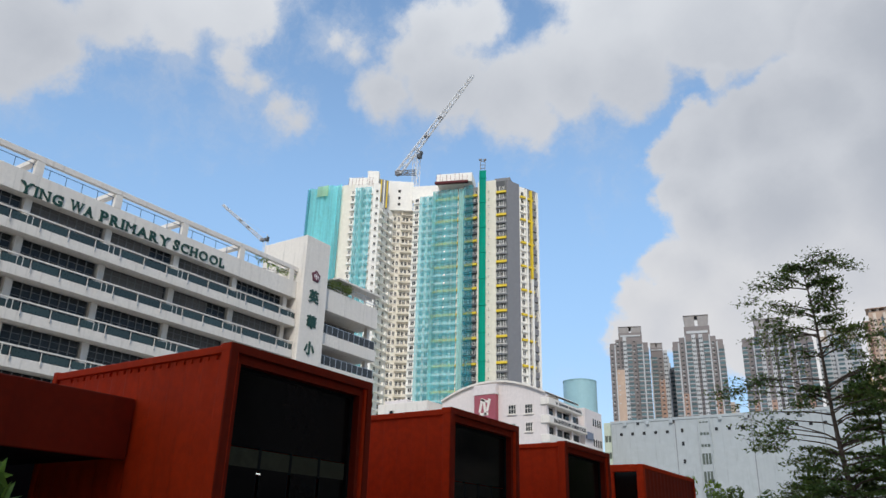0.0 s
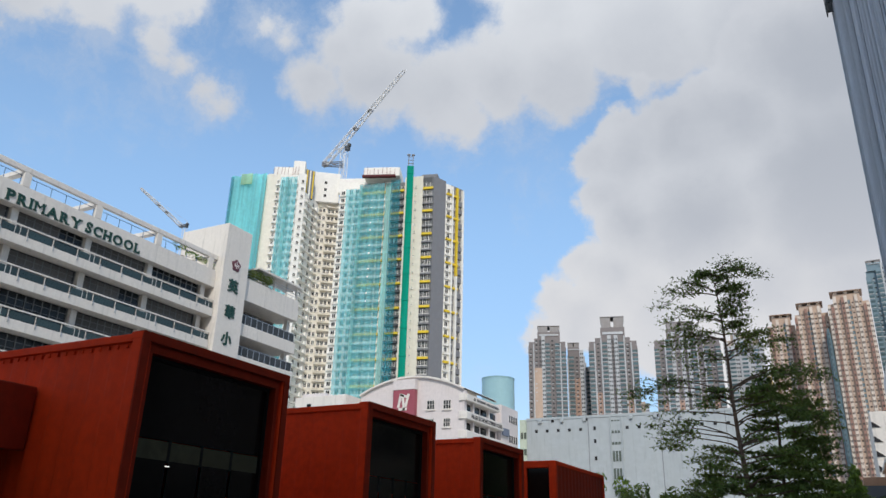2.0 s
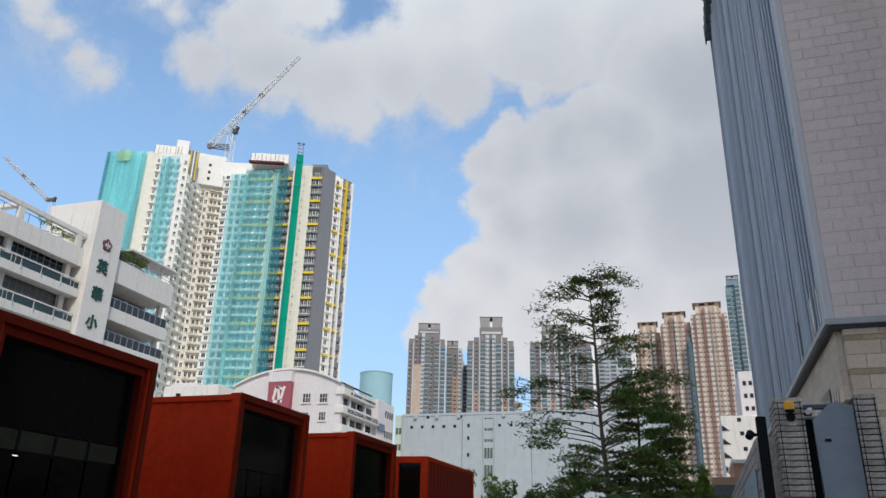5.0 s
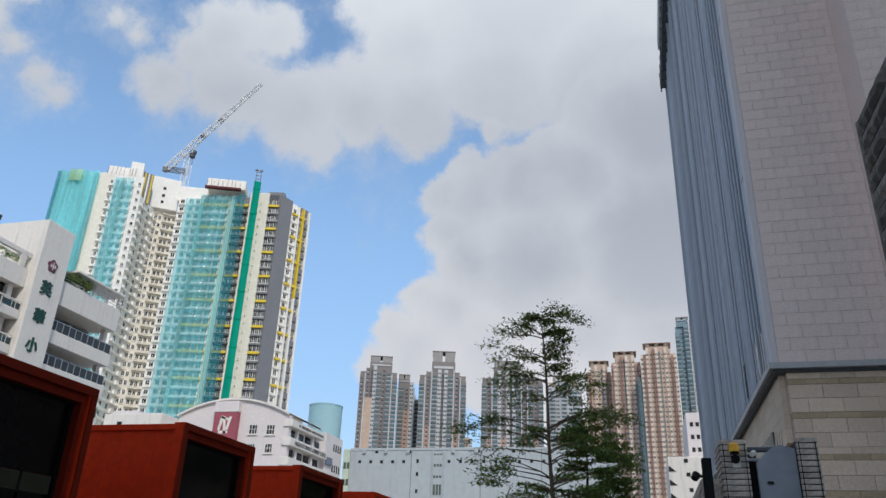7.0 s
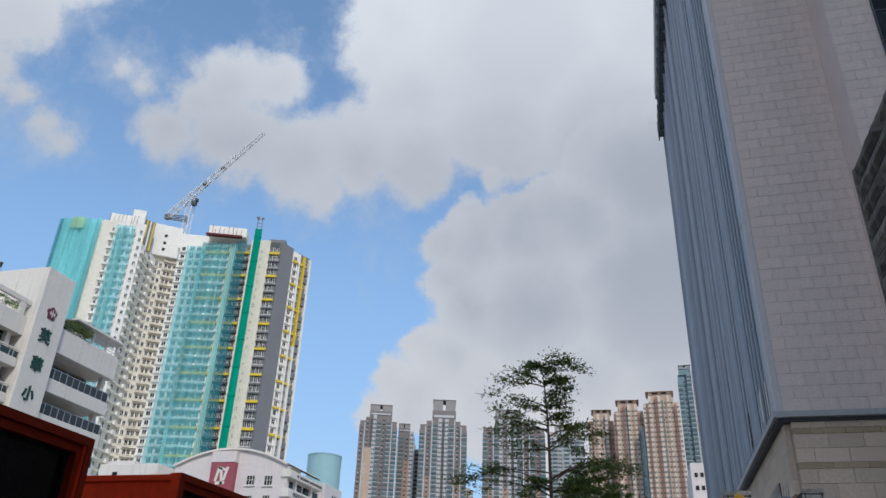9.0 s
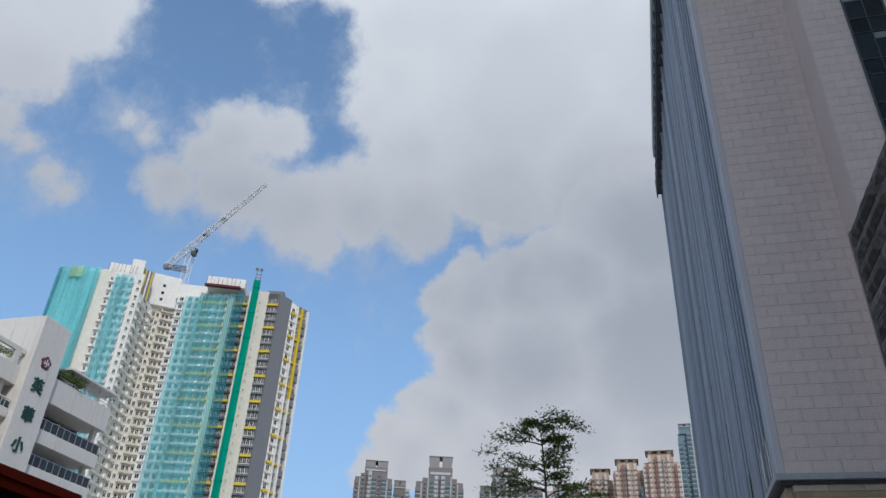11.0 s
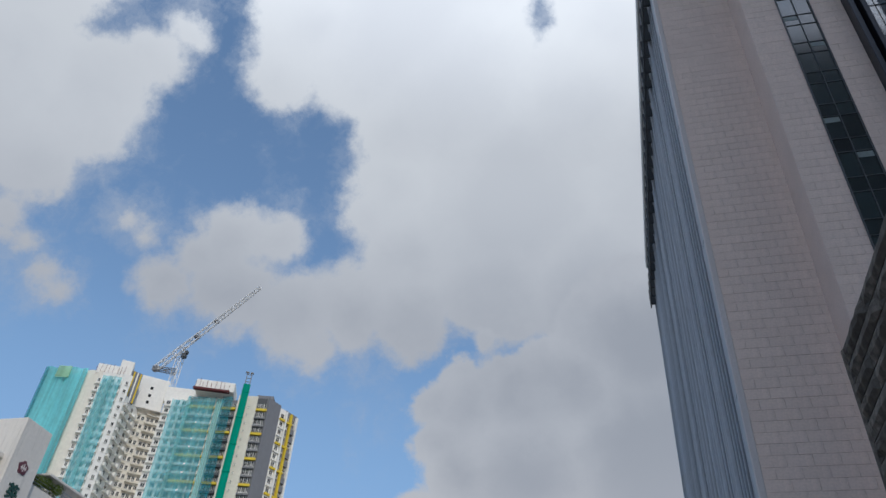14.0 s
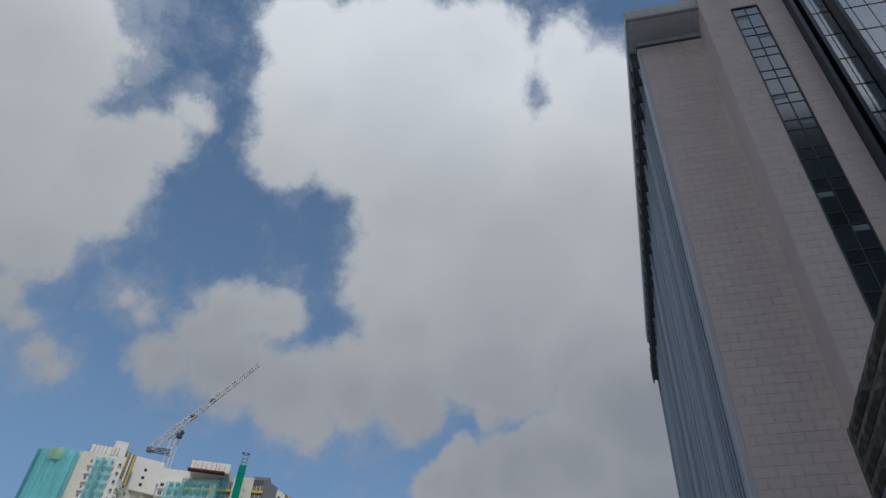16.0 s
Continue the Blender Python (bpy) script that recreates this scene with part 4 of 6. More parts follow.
tube(bm, (0.70, 10.5, 3.02), (0.66, 10.46, 2.96), 0.055, 0.045, 12)
part("camera_head", bm, BLACK, pole)

low = thing("boundary_wall", (0.9, 18, 0), "long stone-faced boundary wall with a barred opening", "wall")
part("wall", one_box(0.78, 1.05, 10.9, 34.0, 0, 3.02), BRICKSTONE, low)
course = mesh_of(bevelled(one_box(-0.015, 0.0, -0.4, 0.4, -0.06, 0.06), 0.004), "wall_slip", BRICKSTONE)
for k in range(9):
    for q in range(22):
        piece("wall_slip", course, Matrix.Translation((0.78, 11.4 + q * 0.82 + (k % 2) * 0.4, 2.95 - 0.13 * k)), low)
part("recess", one_box(0.75, 0.764, 11.4, 14.4, 1.2, 2.66), mat("louvre_blue", (0.05, 0.08, 0.13), 0.4), low, "dark blue barred opening")
for q in range(9):
    part("bar", one_box(0.73, 0.75, 11.4 + q * 0.36, 11.45 + q * 0.36, 1.2, 2.66), STEEL, low)

WX, WEND, WTOP = 2.0, 6.1, 5.34
rock = thing("split_stone_wall", (2.4, 0, 0), "high wall of dark rough split stone in deep courses", "wall")
part("core", one_box(WX + 0.03, 3.2, -14.0, WEND, 0, WTOP - 0.02), ROCKJOINT, rock)
shapes = []
for w in (0.55, 0.8, 1.1):
    for k in range(3):
        bm = bmesh.new()
        bmesh.ops.create_grid(bm, x_segments=8, y_segments=3, size=0.5)
        for v in bm.verts:
            edge = abs(v.co.x) > 0.49 or abs(v.co.y) > 0.49
            lift = 0.018 + 0.012 * noise.noise((v.co.x * w * 9 + k * 9, v.co.y * 2.2, w * 7)) + random.uniform(-0.003, 0.003)
            v.co = Vector((0.012 if edge else -lift, v.co.x * (w - 0.012), v.co.y * 0.162 + (0 if edge else random.uniform(-0.01, 0.01))))
        rim = bmesh.ops.extrude_edge_only(bm, edges=[e for e in bm.edges if e.is_boundary])
        for g in rim["geom"]:
            if isinstance(g, bmesh.types.BMVert):
                g.co.x += 0.05
        shapes.append((w, mesh_of(bm, "stone", ROCK)))
rest = bmesh.new()
rng = random.Random(3)
count = 0
for k in range(31):
    z = WTOP - 0.09 - 0.175 * k
    y = WEND
    while y > -4.0:
        w, me = shapes[rng.randrange(9)]
        y -= w
        m = Matrix.Translation((WX, y + w / 2, z))
        if y > 2.2 and k < 15 and count < 300:
            piece("stone", me, m, rock)
            count += 1
        elif y > -1:
            n = len(rest.verts)
            rest.from_mesh(me)
            rest.verts.ensure_lookup_table()
            for v in rest.verts[n:]:
                v.co = m @ v.co
tagged(part("stone_rest", rest, ROCK, rock), kind="stuff")
part("end_stone", bevelled(one_box(WX + 0.0, 3.2, WEND, WEND + 0.05, 0, WTOP), 0.01), ROCK, rock)

# ---- tree in the lane ----


def tiered_tree(name, at, height, tiers, label, leaf_mat, seed, leaf=0.085, lean=0.1):
    """A slim trunk with flat sprays of leaves in storeys. tiers: height, reach to -x, reach to +x, limbs, leaves."""
    rng = random.Random(seed)
    t = thing(name, at, label, "tree")
    x0, y0, z0 = at
    tr = bmesh.new()
    pts = []
    for k in range(13):
        f = k / 12
        pts.append(Vector((x0 - lean * f ** 1.4 + 0.05 * math.sin(f * 9), y0 + 0.1 * math.sin(f * 4), z0 + f * height)))
    for k in range(12):
        tube(tr, pts[k], pts[k + 1], 0.085 * (1 - k / 12) ** 0.8 + 0.01, 0.085 * (1 - (k + 1) / 12) ** 0.8 + 0.01, 8)
    crown = bmesh.new()

    def trunk_at(z):
        f = max(0, min(0.999, (z - z0) / height)) * 12
        return pts[int(f)].lerp(pts[int(f) + 1], f - int(f))
    for z, left, right, limbs, dens in tiers:
        off = rng.uniform(-0.3, 0.3)
        for i in range(limbs):
            a = off + math.tau * i / limbs + rng.uniform(-0.3, 0.3) if z < 4.6 else math.pi * (i % 2) + rng.uniform(-0.75, 0.75)
            side_reach = right if math.cos(a) > 0 else left
            mean = (left + right) / 2
            r = (mean + (side_reach - mean) * abs(math.cos(a))) * rng.uniform(0.8, 1.05)
            if r < 0.25:
                continue
            bend = rng.uniform(0.08, 0.34)
            rise = rng.uniform(-0.22, 0.22)
            p = trunk_at(z + rise - bend * r * 0.9)
            d = Vector((math.cos(a), math.sin(a), 0))
            prev, n = p, 6
            for s in range(1, n + 1):
                q = p + d * (r * s / n) + Vector((rng.uniform(-0.05, 0.05), rng.uniform(-0.05, 0.05), bend * r * (s / n) ** 0.6 - 0.012 * s * s * (s > 4)))
                tube(tr, prev, q, 0.019 * (1 - (s - 1) / n) + 0.005, 0.019 * (1 - s / n) + 0.005, 5)
                if s >= 4 or r < 0.8 or (r < 1.7 and s >= 2) or (z > 6 and s >= 3):
                    for side in (-1, 1):
                        w = r * rng.uniform(0.10, 0.22) + 0.15
                        b = a + side * rng.uniform(0.5, 1.2)
                        e = q + Vector((math.cos(b) * w, math.sin(b) * w, rng.uniform(-0.03, 0.10)))
                        tube(tr, q, e, 0.009, 0.004, 4)
                        for f in (0.45, 1.0):
                            leaves(crown, q.lerp(e, f), (0.32, 0.32, 0.06), max(1, int(rng.uniform(8, 17) * dens * (1.8 if math.cos(a) > 0 and z < 6 else 0.75))), leaf, rng, 0.6)
                    leaves(crown, q, (0.30, 0.30, 0.07), int(15 * dens), leaf, rng, 0.6)
                prev = q
    part("trunk", tr, BARK, t)
    part("crown", crown, leaf_mat, t)
    return t


tiered_tree("tree", (-2.40, 23.0, 0), 9.5,
            [(9.8, 0.6, 1.2, 5, 0.75), (9.45, 0.5, 0.8, 3, 0.6), (9.05, 1.6, 0.7, 5, 0.8), (8.5, 1.65, 0.6, 5, 0.85), (8.1, 1.2, 0.6, 4, 0.7), (7.6, 1.7, 1.6, 6, 0.95), (7.1, 1.1, 0.9, 4, 0.7),
             (6.5, 3.0, 2.6, 8, 1.0), (5.9, 0.8, 1.8, 6, 0.9), (5.35, 2.3, 2.1, 7, 0.95), (4.85, 2.2, 2.0, 7, 1.2), (4.3, 1.2, 2.1, 7, 1.3), (3.8, 1.3, 2.3, 8, 1.7), (3.3, 1.7, 2.5, 9, 2.0), (2.8, 1.5, 2.4, 8, 2.0), (2.3, 1.5, 2.2, 8, 2.0)],
            "slender tree with flat airy storeys of small green leaves", LEAF, 11, 0.06, 0.42)


def shrub(name, at, size, label, leaf_mat, seed, leaf=0.13, clumps=22, per=150):
    rng = random.Random(seed)
    t = thing(name, at, label, "tree")
    st, cr = bmesh.new(), bmesh.new()
    base = Vector(at)
    for k in range(clumps):
        a, f = rng.uniform(0, math.tau), rng.uniform(0.15, 1) ** 0.6
        h = rng.uniform(0.4, 1.0)
        c = base + Vector((math.cos(a) * f * size[0], math.sin(a) * f * size[1], size[2] * h * (1 - 0.3 * f * f)))
        tube(st, base + Vector((0, 0, size[2] * 0.2 * rng.random())), c, 0.05, 0.012, 5)
        s = rng.uniform(0.5, 1.0)
        leaves(cr, c, (size[0] * 0.33 * s, size[1] * 0.33 * s, size[2] * 0.14 * s), per, leaf, rng, 0.9)
    part("trunk", st, BARK, t)
    part("crown", cr, leaf_mat, t)


tiered_tree("small_tree", (-1.6, 24.4, 0), 6.4,
            [(6.45, 0.5, 0.9, 4, 0.6), (6.0, 0.7, 1.3, 4, 0.7), (5.5, 0.6, 1.4, 4, 0.7), (4.9, 0.9, 1.3, 4, 0.75), (4.35, 1.0, 1.5, 5, 0.8), (3.9, 1.0, 1.3, 5, 0.85), (3.4, 1.0, 1.4, 5, 0.9),
             (2.9, 1.1, 1.1, 7, 1.5), (2.4, 1.1, 1.2, 8, 1.7), (2.0, 1.2, 1.2, 8, 1.8)],
            "smaller dark green tree in dense storeys behind the tiered tree", LEAF, 31, 0.075)
shrub("small_tree", (-0.15, 27.0, 0), (0.75, 1.2, 4.3), "bright green bushy small tree behind the lane", LEAFLIGHT, 21, 0.10, 30, 170)
shrub("small_tree", (-9.1, 33.5, 0), (1.5, 1.4, 4.6), "loose light green tree past the containers", LEAFLIGHT, 22, 0.11, 22, 70)
shrub("small_tree", (-7.5, 32.0, 0), (1.6, 1.4, 4.2), "low dark green tree past the containers", LEAF, 23, 0.11, 24, 110)
shrub("small_tree", (-6.0, 30.5, 0), (1.3, 1.2, 3.75), "low bushy grey-green tree past the containers", LEAF, 27, 0.11, 20, 110)
shrub("small_tree", (-3.95, 24.5, 0), (0.95, 0.9, 4.35), "small dark tree with long leaves in the lane", LEAF, 24, 0.12, 18, 46)
shrub("shrub", (-4.37, 2.12, 0), (0.28, 0.28, 1.95), "yellow-green leafy shrub before the black opening", LEAFLIGHT, 25, 0.075, 22, 34)

# ---- school with the curved roof ----
GX0, GX1, GYF = -82.5, -60.1, 124.0
mag = thing("arched_school", (-70, 130, 0), "pale pink school with curved gable roof and lettered balconies", "school building")
bm = bmesh.new()
arc = [(GX0 + (GX1 - GX0) * k / 20, 27.9 + 3.5 * math.sin(math.pi * min(1, 0.04 + k / 20 * 0.93)) ** 0.8) for k in range(21)]
pts = [(GX0, 0.0)] + [(GX1, 0.0)] + [p for p in reversed(arc)]
f0 = [bm.verts.new((x, GYF, z)) for x, z in pts]
f1 = [bm.verts.new((x, 125.0, z)) for x, z in pts]
bm.faces.new(f0)
bm.faces.new(f1[::-1])
for k in range(len(pts)):
    bm.faces.new((f0[k], f1[k], f1[(k + 1) % len(pts)], f0[(k + 1) % len(pts)]))
part("gable_body", bm, OFFWHITE, mag)
bm = bmesh.new()
for (xa, za), (xb, zb) in zip(arc, arc[1:]):
    for d0, d1, h in ((GYF - 0.5, 138.3, 0.35),):
        v = [bm.verts.new(p) for p in ((xa, d0, za), (xb, d0, zb), (xb, d0, zb + h), (xa, d0, za + h), (xa, d1, za), (xb, d1, zb), (xb, d1, zb + h), (xa, d1, za + h))]
        for f in ((0, 1, 2, 3), (3, 2, 6, 7), (4, 7, 6, 5), (0, 4, 5, 1)):
            bm.faces.new([v[i] for i in f])
bmesh.ops.remove_doubles(bm, verts=bm.verts, dist=0.001)
part("roof", bm, WHITE, mag, "curved pale roof edge")
part("sign_tower", bevelled(one_box(-74.5, -69.9, GYF - 1.2, GYF, 18.0, 29.0), 0.05), MAROON, mag, "maroon panel with a white crest")
part("tower_cap", bevelled(one_box(-74.6, -69.8, GYF - 1.3, GYF, 29.0, 30.9), 0.05), OFFWHITE, mag)
bm = bmesh.new()
for x, z, w, h, rz in ((-73.0, 27.0, 0.5, 2.6, 12), (-72.2, 26.6, 0.5, 2.9, -8), (-71.4, 27.0, 0.5, 2.4, 14), (-72.3, 25.4, 1.8, 0.5, 0), (-72.2, 27.9, 1.5, 0.45, 20)):
    box(bm, -w / 2, w / 2, -0.06, 0.0, -h / 2, h / 2, m=Matrix.Translation((x, GYF - 1.2, z)) @ pose(0, 0, 0, 0, rz, 0))
part("crest", bm, WHITE, mag)
for x0, x1, z0, z1 in ((-67.8, -66.2, 25.2, 26.9), (-64.4, -62.8, 25.1, 26.8), (-64.3, -62.9, 21.9, 23.5), (-67.7, -66.3, 21.9, 23.5), (-77.0, -75.8, 21.9, 23.5), (-79.6, -78.4, 25.0, 26.4)):
    w = part("window", one_box(x0, x1, GYF - 0.04, GYF - 0.01, z0, z1), WINDOW, mag)
    fr = bmesh.new()
    for xa in (x0, (x0 * 2 + x1) / 3, (x0 + 2 * x1) / 3, x1 - 0.08):
        box(fr, xa, xa + 0.08, GYF - 0.1, GYF - 0.04, z0, z1)
    for za in (z0, (z0 + z1) / 2, z1 - 0.08):
        box(fr, x0, x1, GYF - 0.09, GYF - 0.045, za, za + 0.08)
    part("frame", fr, WHITE, w)
    part("sill", one_box(x0 - 0.2, x1 + 0.2, GYF - 0.25, GYF, z0 - 0.2, z0 - 0.02), WHITE, w)
EX = -59.9
part("side_wall", one_box(GX0, EX - 1.2, 125.0, 141, 0, 27.6), OFFWHITE, mag)
for z0, z1, ye in ((26.5, 27.7, 138.6), (23.2, 24.6, 140.4), (19.8, 21.2, 141.2), (16.4, 17.8, 142)):
    part("balcony_band", bevelled(one_box(EX - 1.2, EX + 0.5, GYF - 0.3, ye, z0, z1), 0.05), WHITE, mag)
    if z0 < 26:
        y = GYF + 1.8
        while y < ye - 3:
            part("window", one_box(EX - 1.19, EX - 1.12, y, y + 3.0, z1 + 0.1, z1 + 1.75), WINDOW, mag)
            y += 3.7
        part("pier", one_box(EX - 0.6, EX - 0.1, 127.5, 128.1, z1, z1 + 1.9), OFFWHITE, mag)
        part("pier", one_box(EX - 0.6, EX - 0.1, 134.5, 135.1, z1, z1 + 1.9), OFFWHITE, mag)
side = lambda y, z: Matrix.Translation((EX + 0.52, y, z)) @ pose(0, 0, 0, 90, 0, 90)
bm = bmesh.new()
for k in range(26):
    if k not in (2, 12):
        box(bm, EX + 0.5, EX + 0.55, 126.6 + k * 0.44, 126.85 + k * 0.44, 26.85, 27.3)
tagged(part("illegible_name", bm, LETTERDARK, mag, "dark lettering, too small to read"), kind="stuff")
lettering("wording", "ENGLISH SECONDARY & PRIMARY SCHOOL", 1.05, side(125.6, 23.5), LETTERDARK, mag, 0.03, 14.2, "dark raised words on the balcony band")
part("end_block", bevelled(one_box(EX - 8, EX - 0.2, 141, 149.8, 0, 28.6), 0.05), OFFWHITE, mag)
part("dark_bay", one_box(EX - 0.2, EX + 0.15, 141.3, 144.3, 22.6, 24.0), mat("muted_blue_panel", (0.16, 0.19, 0.26), 0.5), mag)
for k in range(4):
    for z in (25.6, 21.6, 18.0):
        part("window", one_box(EX - 0.2, EX - 0.14, 145.0 + k * 1.15, 145.55 + k * 1.15, z, z + 1.4), WINDOW, mag)
part("roof_box", one_box(EX - 7, EX - 1.0, 126, 131, 27.6, 29.2), WHITE, mag)

lowb = thing("low_white_block", (-88, 118, 0), "low white service block with a small window", "building")
part("wall", bevelled(one_box(-94.5, -82.6, 119, 135, 0, 28.2), 0.05), WHITE, lowb)
part("annex", bevelled(one_box(-99, -94.5, 117, 135, 0, 25.6), 0.05), WHITE, lowb)
part("roof_box", bevelled(one_box(-93.6, -88.2, 120, 130, 28.2, 29.0), 0.05), OFFWHITE, lowb)
part("window", one_box(-91.6, -90.6, 118.94, 118.99, 26.0, 26.8), WINDOW, lowb)

# ---- long blank white building ----
bl = thing("blank_white_building", (-30, 155, 0), "long windowless white building with small vents under the parapet", "building")
WY, WH = 150.0, 26.5
part("wall", one_box(-58.2, -5.0, WY, 190, 0, WH), PALEWALL, bl)
part("corner_bay", one_box(-60.0, -58.2, WY + 0.5, 180, 0, 26.9), mat("pale_green_wall", (0.58, 0.66, 0.55), 0.8, stains=0.3), bl)
part("parapet", bevelled(one_box(-58.3, -5.0, WY - 0.12, WY + 0.3, WH, WH + 0.5), 0.03), PALEWALL, bl)
for x in (-45.2, -31.0, -19.0):
    part("joint", one_box(x, x + 0.16, WY - 0.04, WY, 0, WH), mat("joint_grey", (0.25, 0.26, 0.27), 0.8), bl)
vent = mesh_of(one_box(-0.28, 0.28, -0.08, 0.0, -0.28, 0.28), "vent", OPENING)
hook = mesh_of(bevelled(one_box(-0.3, 0.3, -0.45, 0.0, -0.3, 0.3), 0.04), "hook_box", PALEWALL)
for k in range(20):
    x = -56.1 + k * 2.35
    if not (-46 < x < -38):
        piece("vent", vent, Matrix.Translation((x, WY, 24.3)), bl)
        if k % 2 == 0:
            piece("hook_box", hook, Matrix.Translation((x + 0.9, WY, 26.2)), bl)
        if k % 3 == 1:
            piece("vent", vent, Matrix.Translation((x + 1.2, WY, 26.25)), bl)
for z in (24.4, 21.9, 18.6, 15.5, 12.5):
    piece("vent", vent, Matrix.Translation((-43.8, WY, z)) @ Matrix.Diagonal((0.8, 1, 1.3, 1)), bl)
sw = mesh_of(one_box(-0.33, 0.33, -0.05, 0, 0, 1.25), "strip_window", mat("grey_green_glass", (0.10, 0.12, 0.10), 0.3))
for x in (-40.2, -39.6, -39.0):
    for z, h in ((25.6, 0.2), (23.3, 0.4), (21.1, 0.4), (17.9, 1.6), (14.6, 1.6), (11.4, 1.6), (8.2, 1.6), (5.0, 1.6)):
        piece("strip_window", sw, Matrix.Translation((x, WY, z)) @ Matrix.Diagonal((0.66, 1, h, 1)), bl)
for x in (-40.75, -38.5):
    part("strip_rib", one_box(x, x + 0.2, WY - 0.25, WY, 0, WH), PALEWALL, bl)
for x in (-59.5, -58.8):
    for k in range(7):
        piece("strip_window", sw, Matrix.Translation((x, WY + 0.5, 23.0 - 3.3 * k)) @ Matrix.Diagonal((0.8, 1, 1, 1)), bl)

# ---- small white car-park block and walls at the lane's end ----
cp = thing("white_ramp_block", (6, 112, 0), "small white building with black wedge openings up its corner", "building")
part("wall", bevelled(one_box(3.3, 12.0, 110, 125, 0, 18.8), 0.05), WHITE, cp)
part("tower", bevelled(one_box(6.5, 14.0, 116, 130, 0, 26.0), 0.05), OFFWHITE, cp)
for k in range(5):
    bm = bmesh.new()
    z = 17.6 - 1.78 * k
    vs = [(3.36, z), (4.3, z - 0.75), (3.36, z - 0.75)]
    a = [bm.verts.new((x, 109.9, zz)) for x, zz in vs]
    b = [bm.verts.new((x, 110.02, zz)) for x, zz in vs]
    bm.faces.new(a)
    for q in range(3):
        bm.faces.new((a[q], b[q], b[(q + 1) % 3], a[(q + 1) % 3]))
    part("wedge_opening", bm, OPENING, cp)
for x, z in ((5.4, 18.0), (5.6, 16.2), (5.8, 14.2), (6.0, 12.2), (7.4, 12.2)):
    part("window", one_box(x, x + 0.5, 109.95, 109.99, z, z + 0.5), OPENING, cp)
for z in (24.0, 22.2, 20.4):
    for x in (7.0, 7.8):
        part("window", one_box(x, x + 0.45, 115.94, 115.98, z, z + 0.6), OPENING, cp)
tw = thing("terracotta_house", (3.8, 72, 0), "low terracotta rendered house at the lane's end", "building")
part("wall", one_box(2.75, 9.0, 70, 80, 0, 8.6), TERRACOTTA, tw)
part("coping", one_box(2.6, 9.0, 69.8, 80, 8.6, 8.9), CREAM, tw)
part("annex", one_box(0.9, 2.75, 70.5, 80, 0, 7.55), TERRACOTTA, tw)
part("dark_wall", one_box(0.9, 2.7, 69.6, 70.4, 0, 6.85), DARKGREY, tw)

# ---- the tower under construction ----
FLOOR, NF, TZ = 2.8, 42, 119.0
tower = thing("tower_block", (*polar(-36, 245), 0), "cream housing tower under construction, wrapped in teal scaffold nets", "tower block")


def floor_row(name, seg, p0, p1, build, material, zs, parent=tower):
    """One piece for every storey on a facade strip."""
    m, w = wall_frame(p0, p1)
    bm = bmesh.new()
    build(bm, w)
    me = mesh_of(bm, name, material)
    for z in zs:
        piece(name, me, m @ Matrix.Translation((0, 0, z)), parent)


def strip(p0, p1, z1, material, name="wall", depth=9.0, label=""):
    m, w = wall_frame(p0, p1)
    return part(name, one_box(0, w, 0, depth, 0, z1, m=m), material, tower, label)


def many_boxes(name, p0, p1, boxes, material, kind="stuff"):
    m, w = wall_frame(p0, p1)
    bm = bmesh.new()
    for b in boxes:
        box(bm, *b, m=m)
    ob = part(name, bm, material, tower)
    return tagged(ob, kind=kind)


LEVELS = [FLOOR * k for k in range(10, NF)]
SEGS = {"net_l": (-45.0, 248, -42.3, 241), "plain_l": (-42.3, 241, -41.38, 239.5), "net_m": (-41.38, 239.5, -39.85, 237), "white_m": (-39.85, 236.5, -39.25, 237),
        "ledges": (-39.25, 238, -38.1, 247), "recess": (-38.1, 247, -36.45, 247.5), "white_w": (-36.45, 243.5, -35.85, 242.5), "net_a": (-35.85, 242.3, -34.7, 240.6),
        "net_b": (-34.7, 240.6, -32.65, 237.6), "plain_b": (-32.65, 237.2, -32.15, 236.5), "net_c": (-32.15, 236.8, -31.1, 235.2), "cream_r": (-31.1, 234.6, -29.6, 232.6),
        "grey_w": (-29.6, 233.0, -28.65, 232.0), "grey": (-28.65, 231.4, -27.65, 235.2), "win_r": (-27.65, 236.0, -27.2, 237.4), "end": (-27.2, 237.6, -26.22, 241.4)}
P = {k: (polar(a, d), polar(b, e)) for k, (a, d, b, e) in SEGS.items()}
TOPS = {"net_l": 119.3, "plain_l": 119.6, "net_m": 119.6, "white_m": 119.3, "ledges": 113, "recess": 114.5, "white_w": 117.5, "net_a": 118, "net_b": 118.6, "plain_b": 119, "net_c": 118.5, "cream_r": 120, "grey_w": 119.5, "grey": 119.4, "win_r": 119.0, "end": 119.2}
SKIN = {"net_l": CREAM, "plain_l": CREAM, "net_m": TOWERWHITE, "white_m": TOWERWHITE, "ledges": TOWERWHITE, "recess": CREAM, "white_w": TOWERWHITE, "net_a": TOWERWHITE, "net_b": CREAM,
        "plain_b": CREAM, "net_c": GREY, "cream_r": CREAM, "grey_w": DARKGREY, "grey": GREY, "win_r": TOWERWHITE, "end": GREY}
for k, (a, b) in P.items():
    strip(a, b, TOPS[k], SKIN[k], "facade_wall", 14.0)


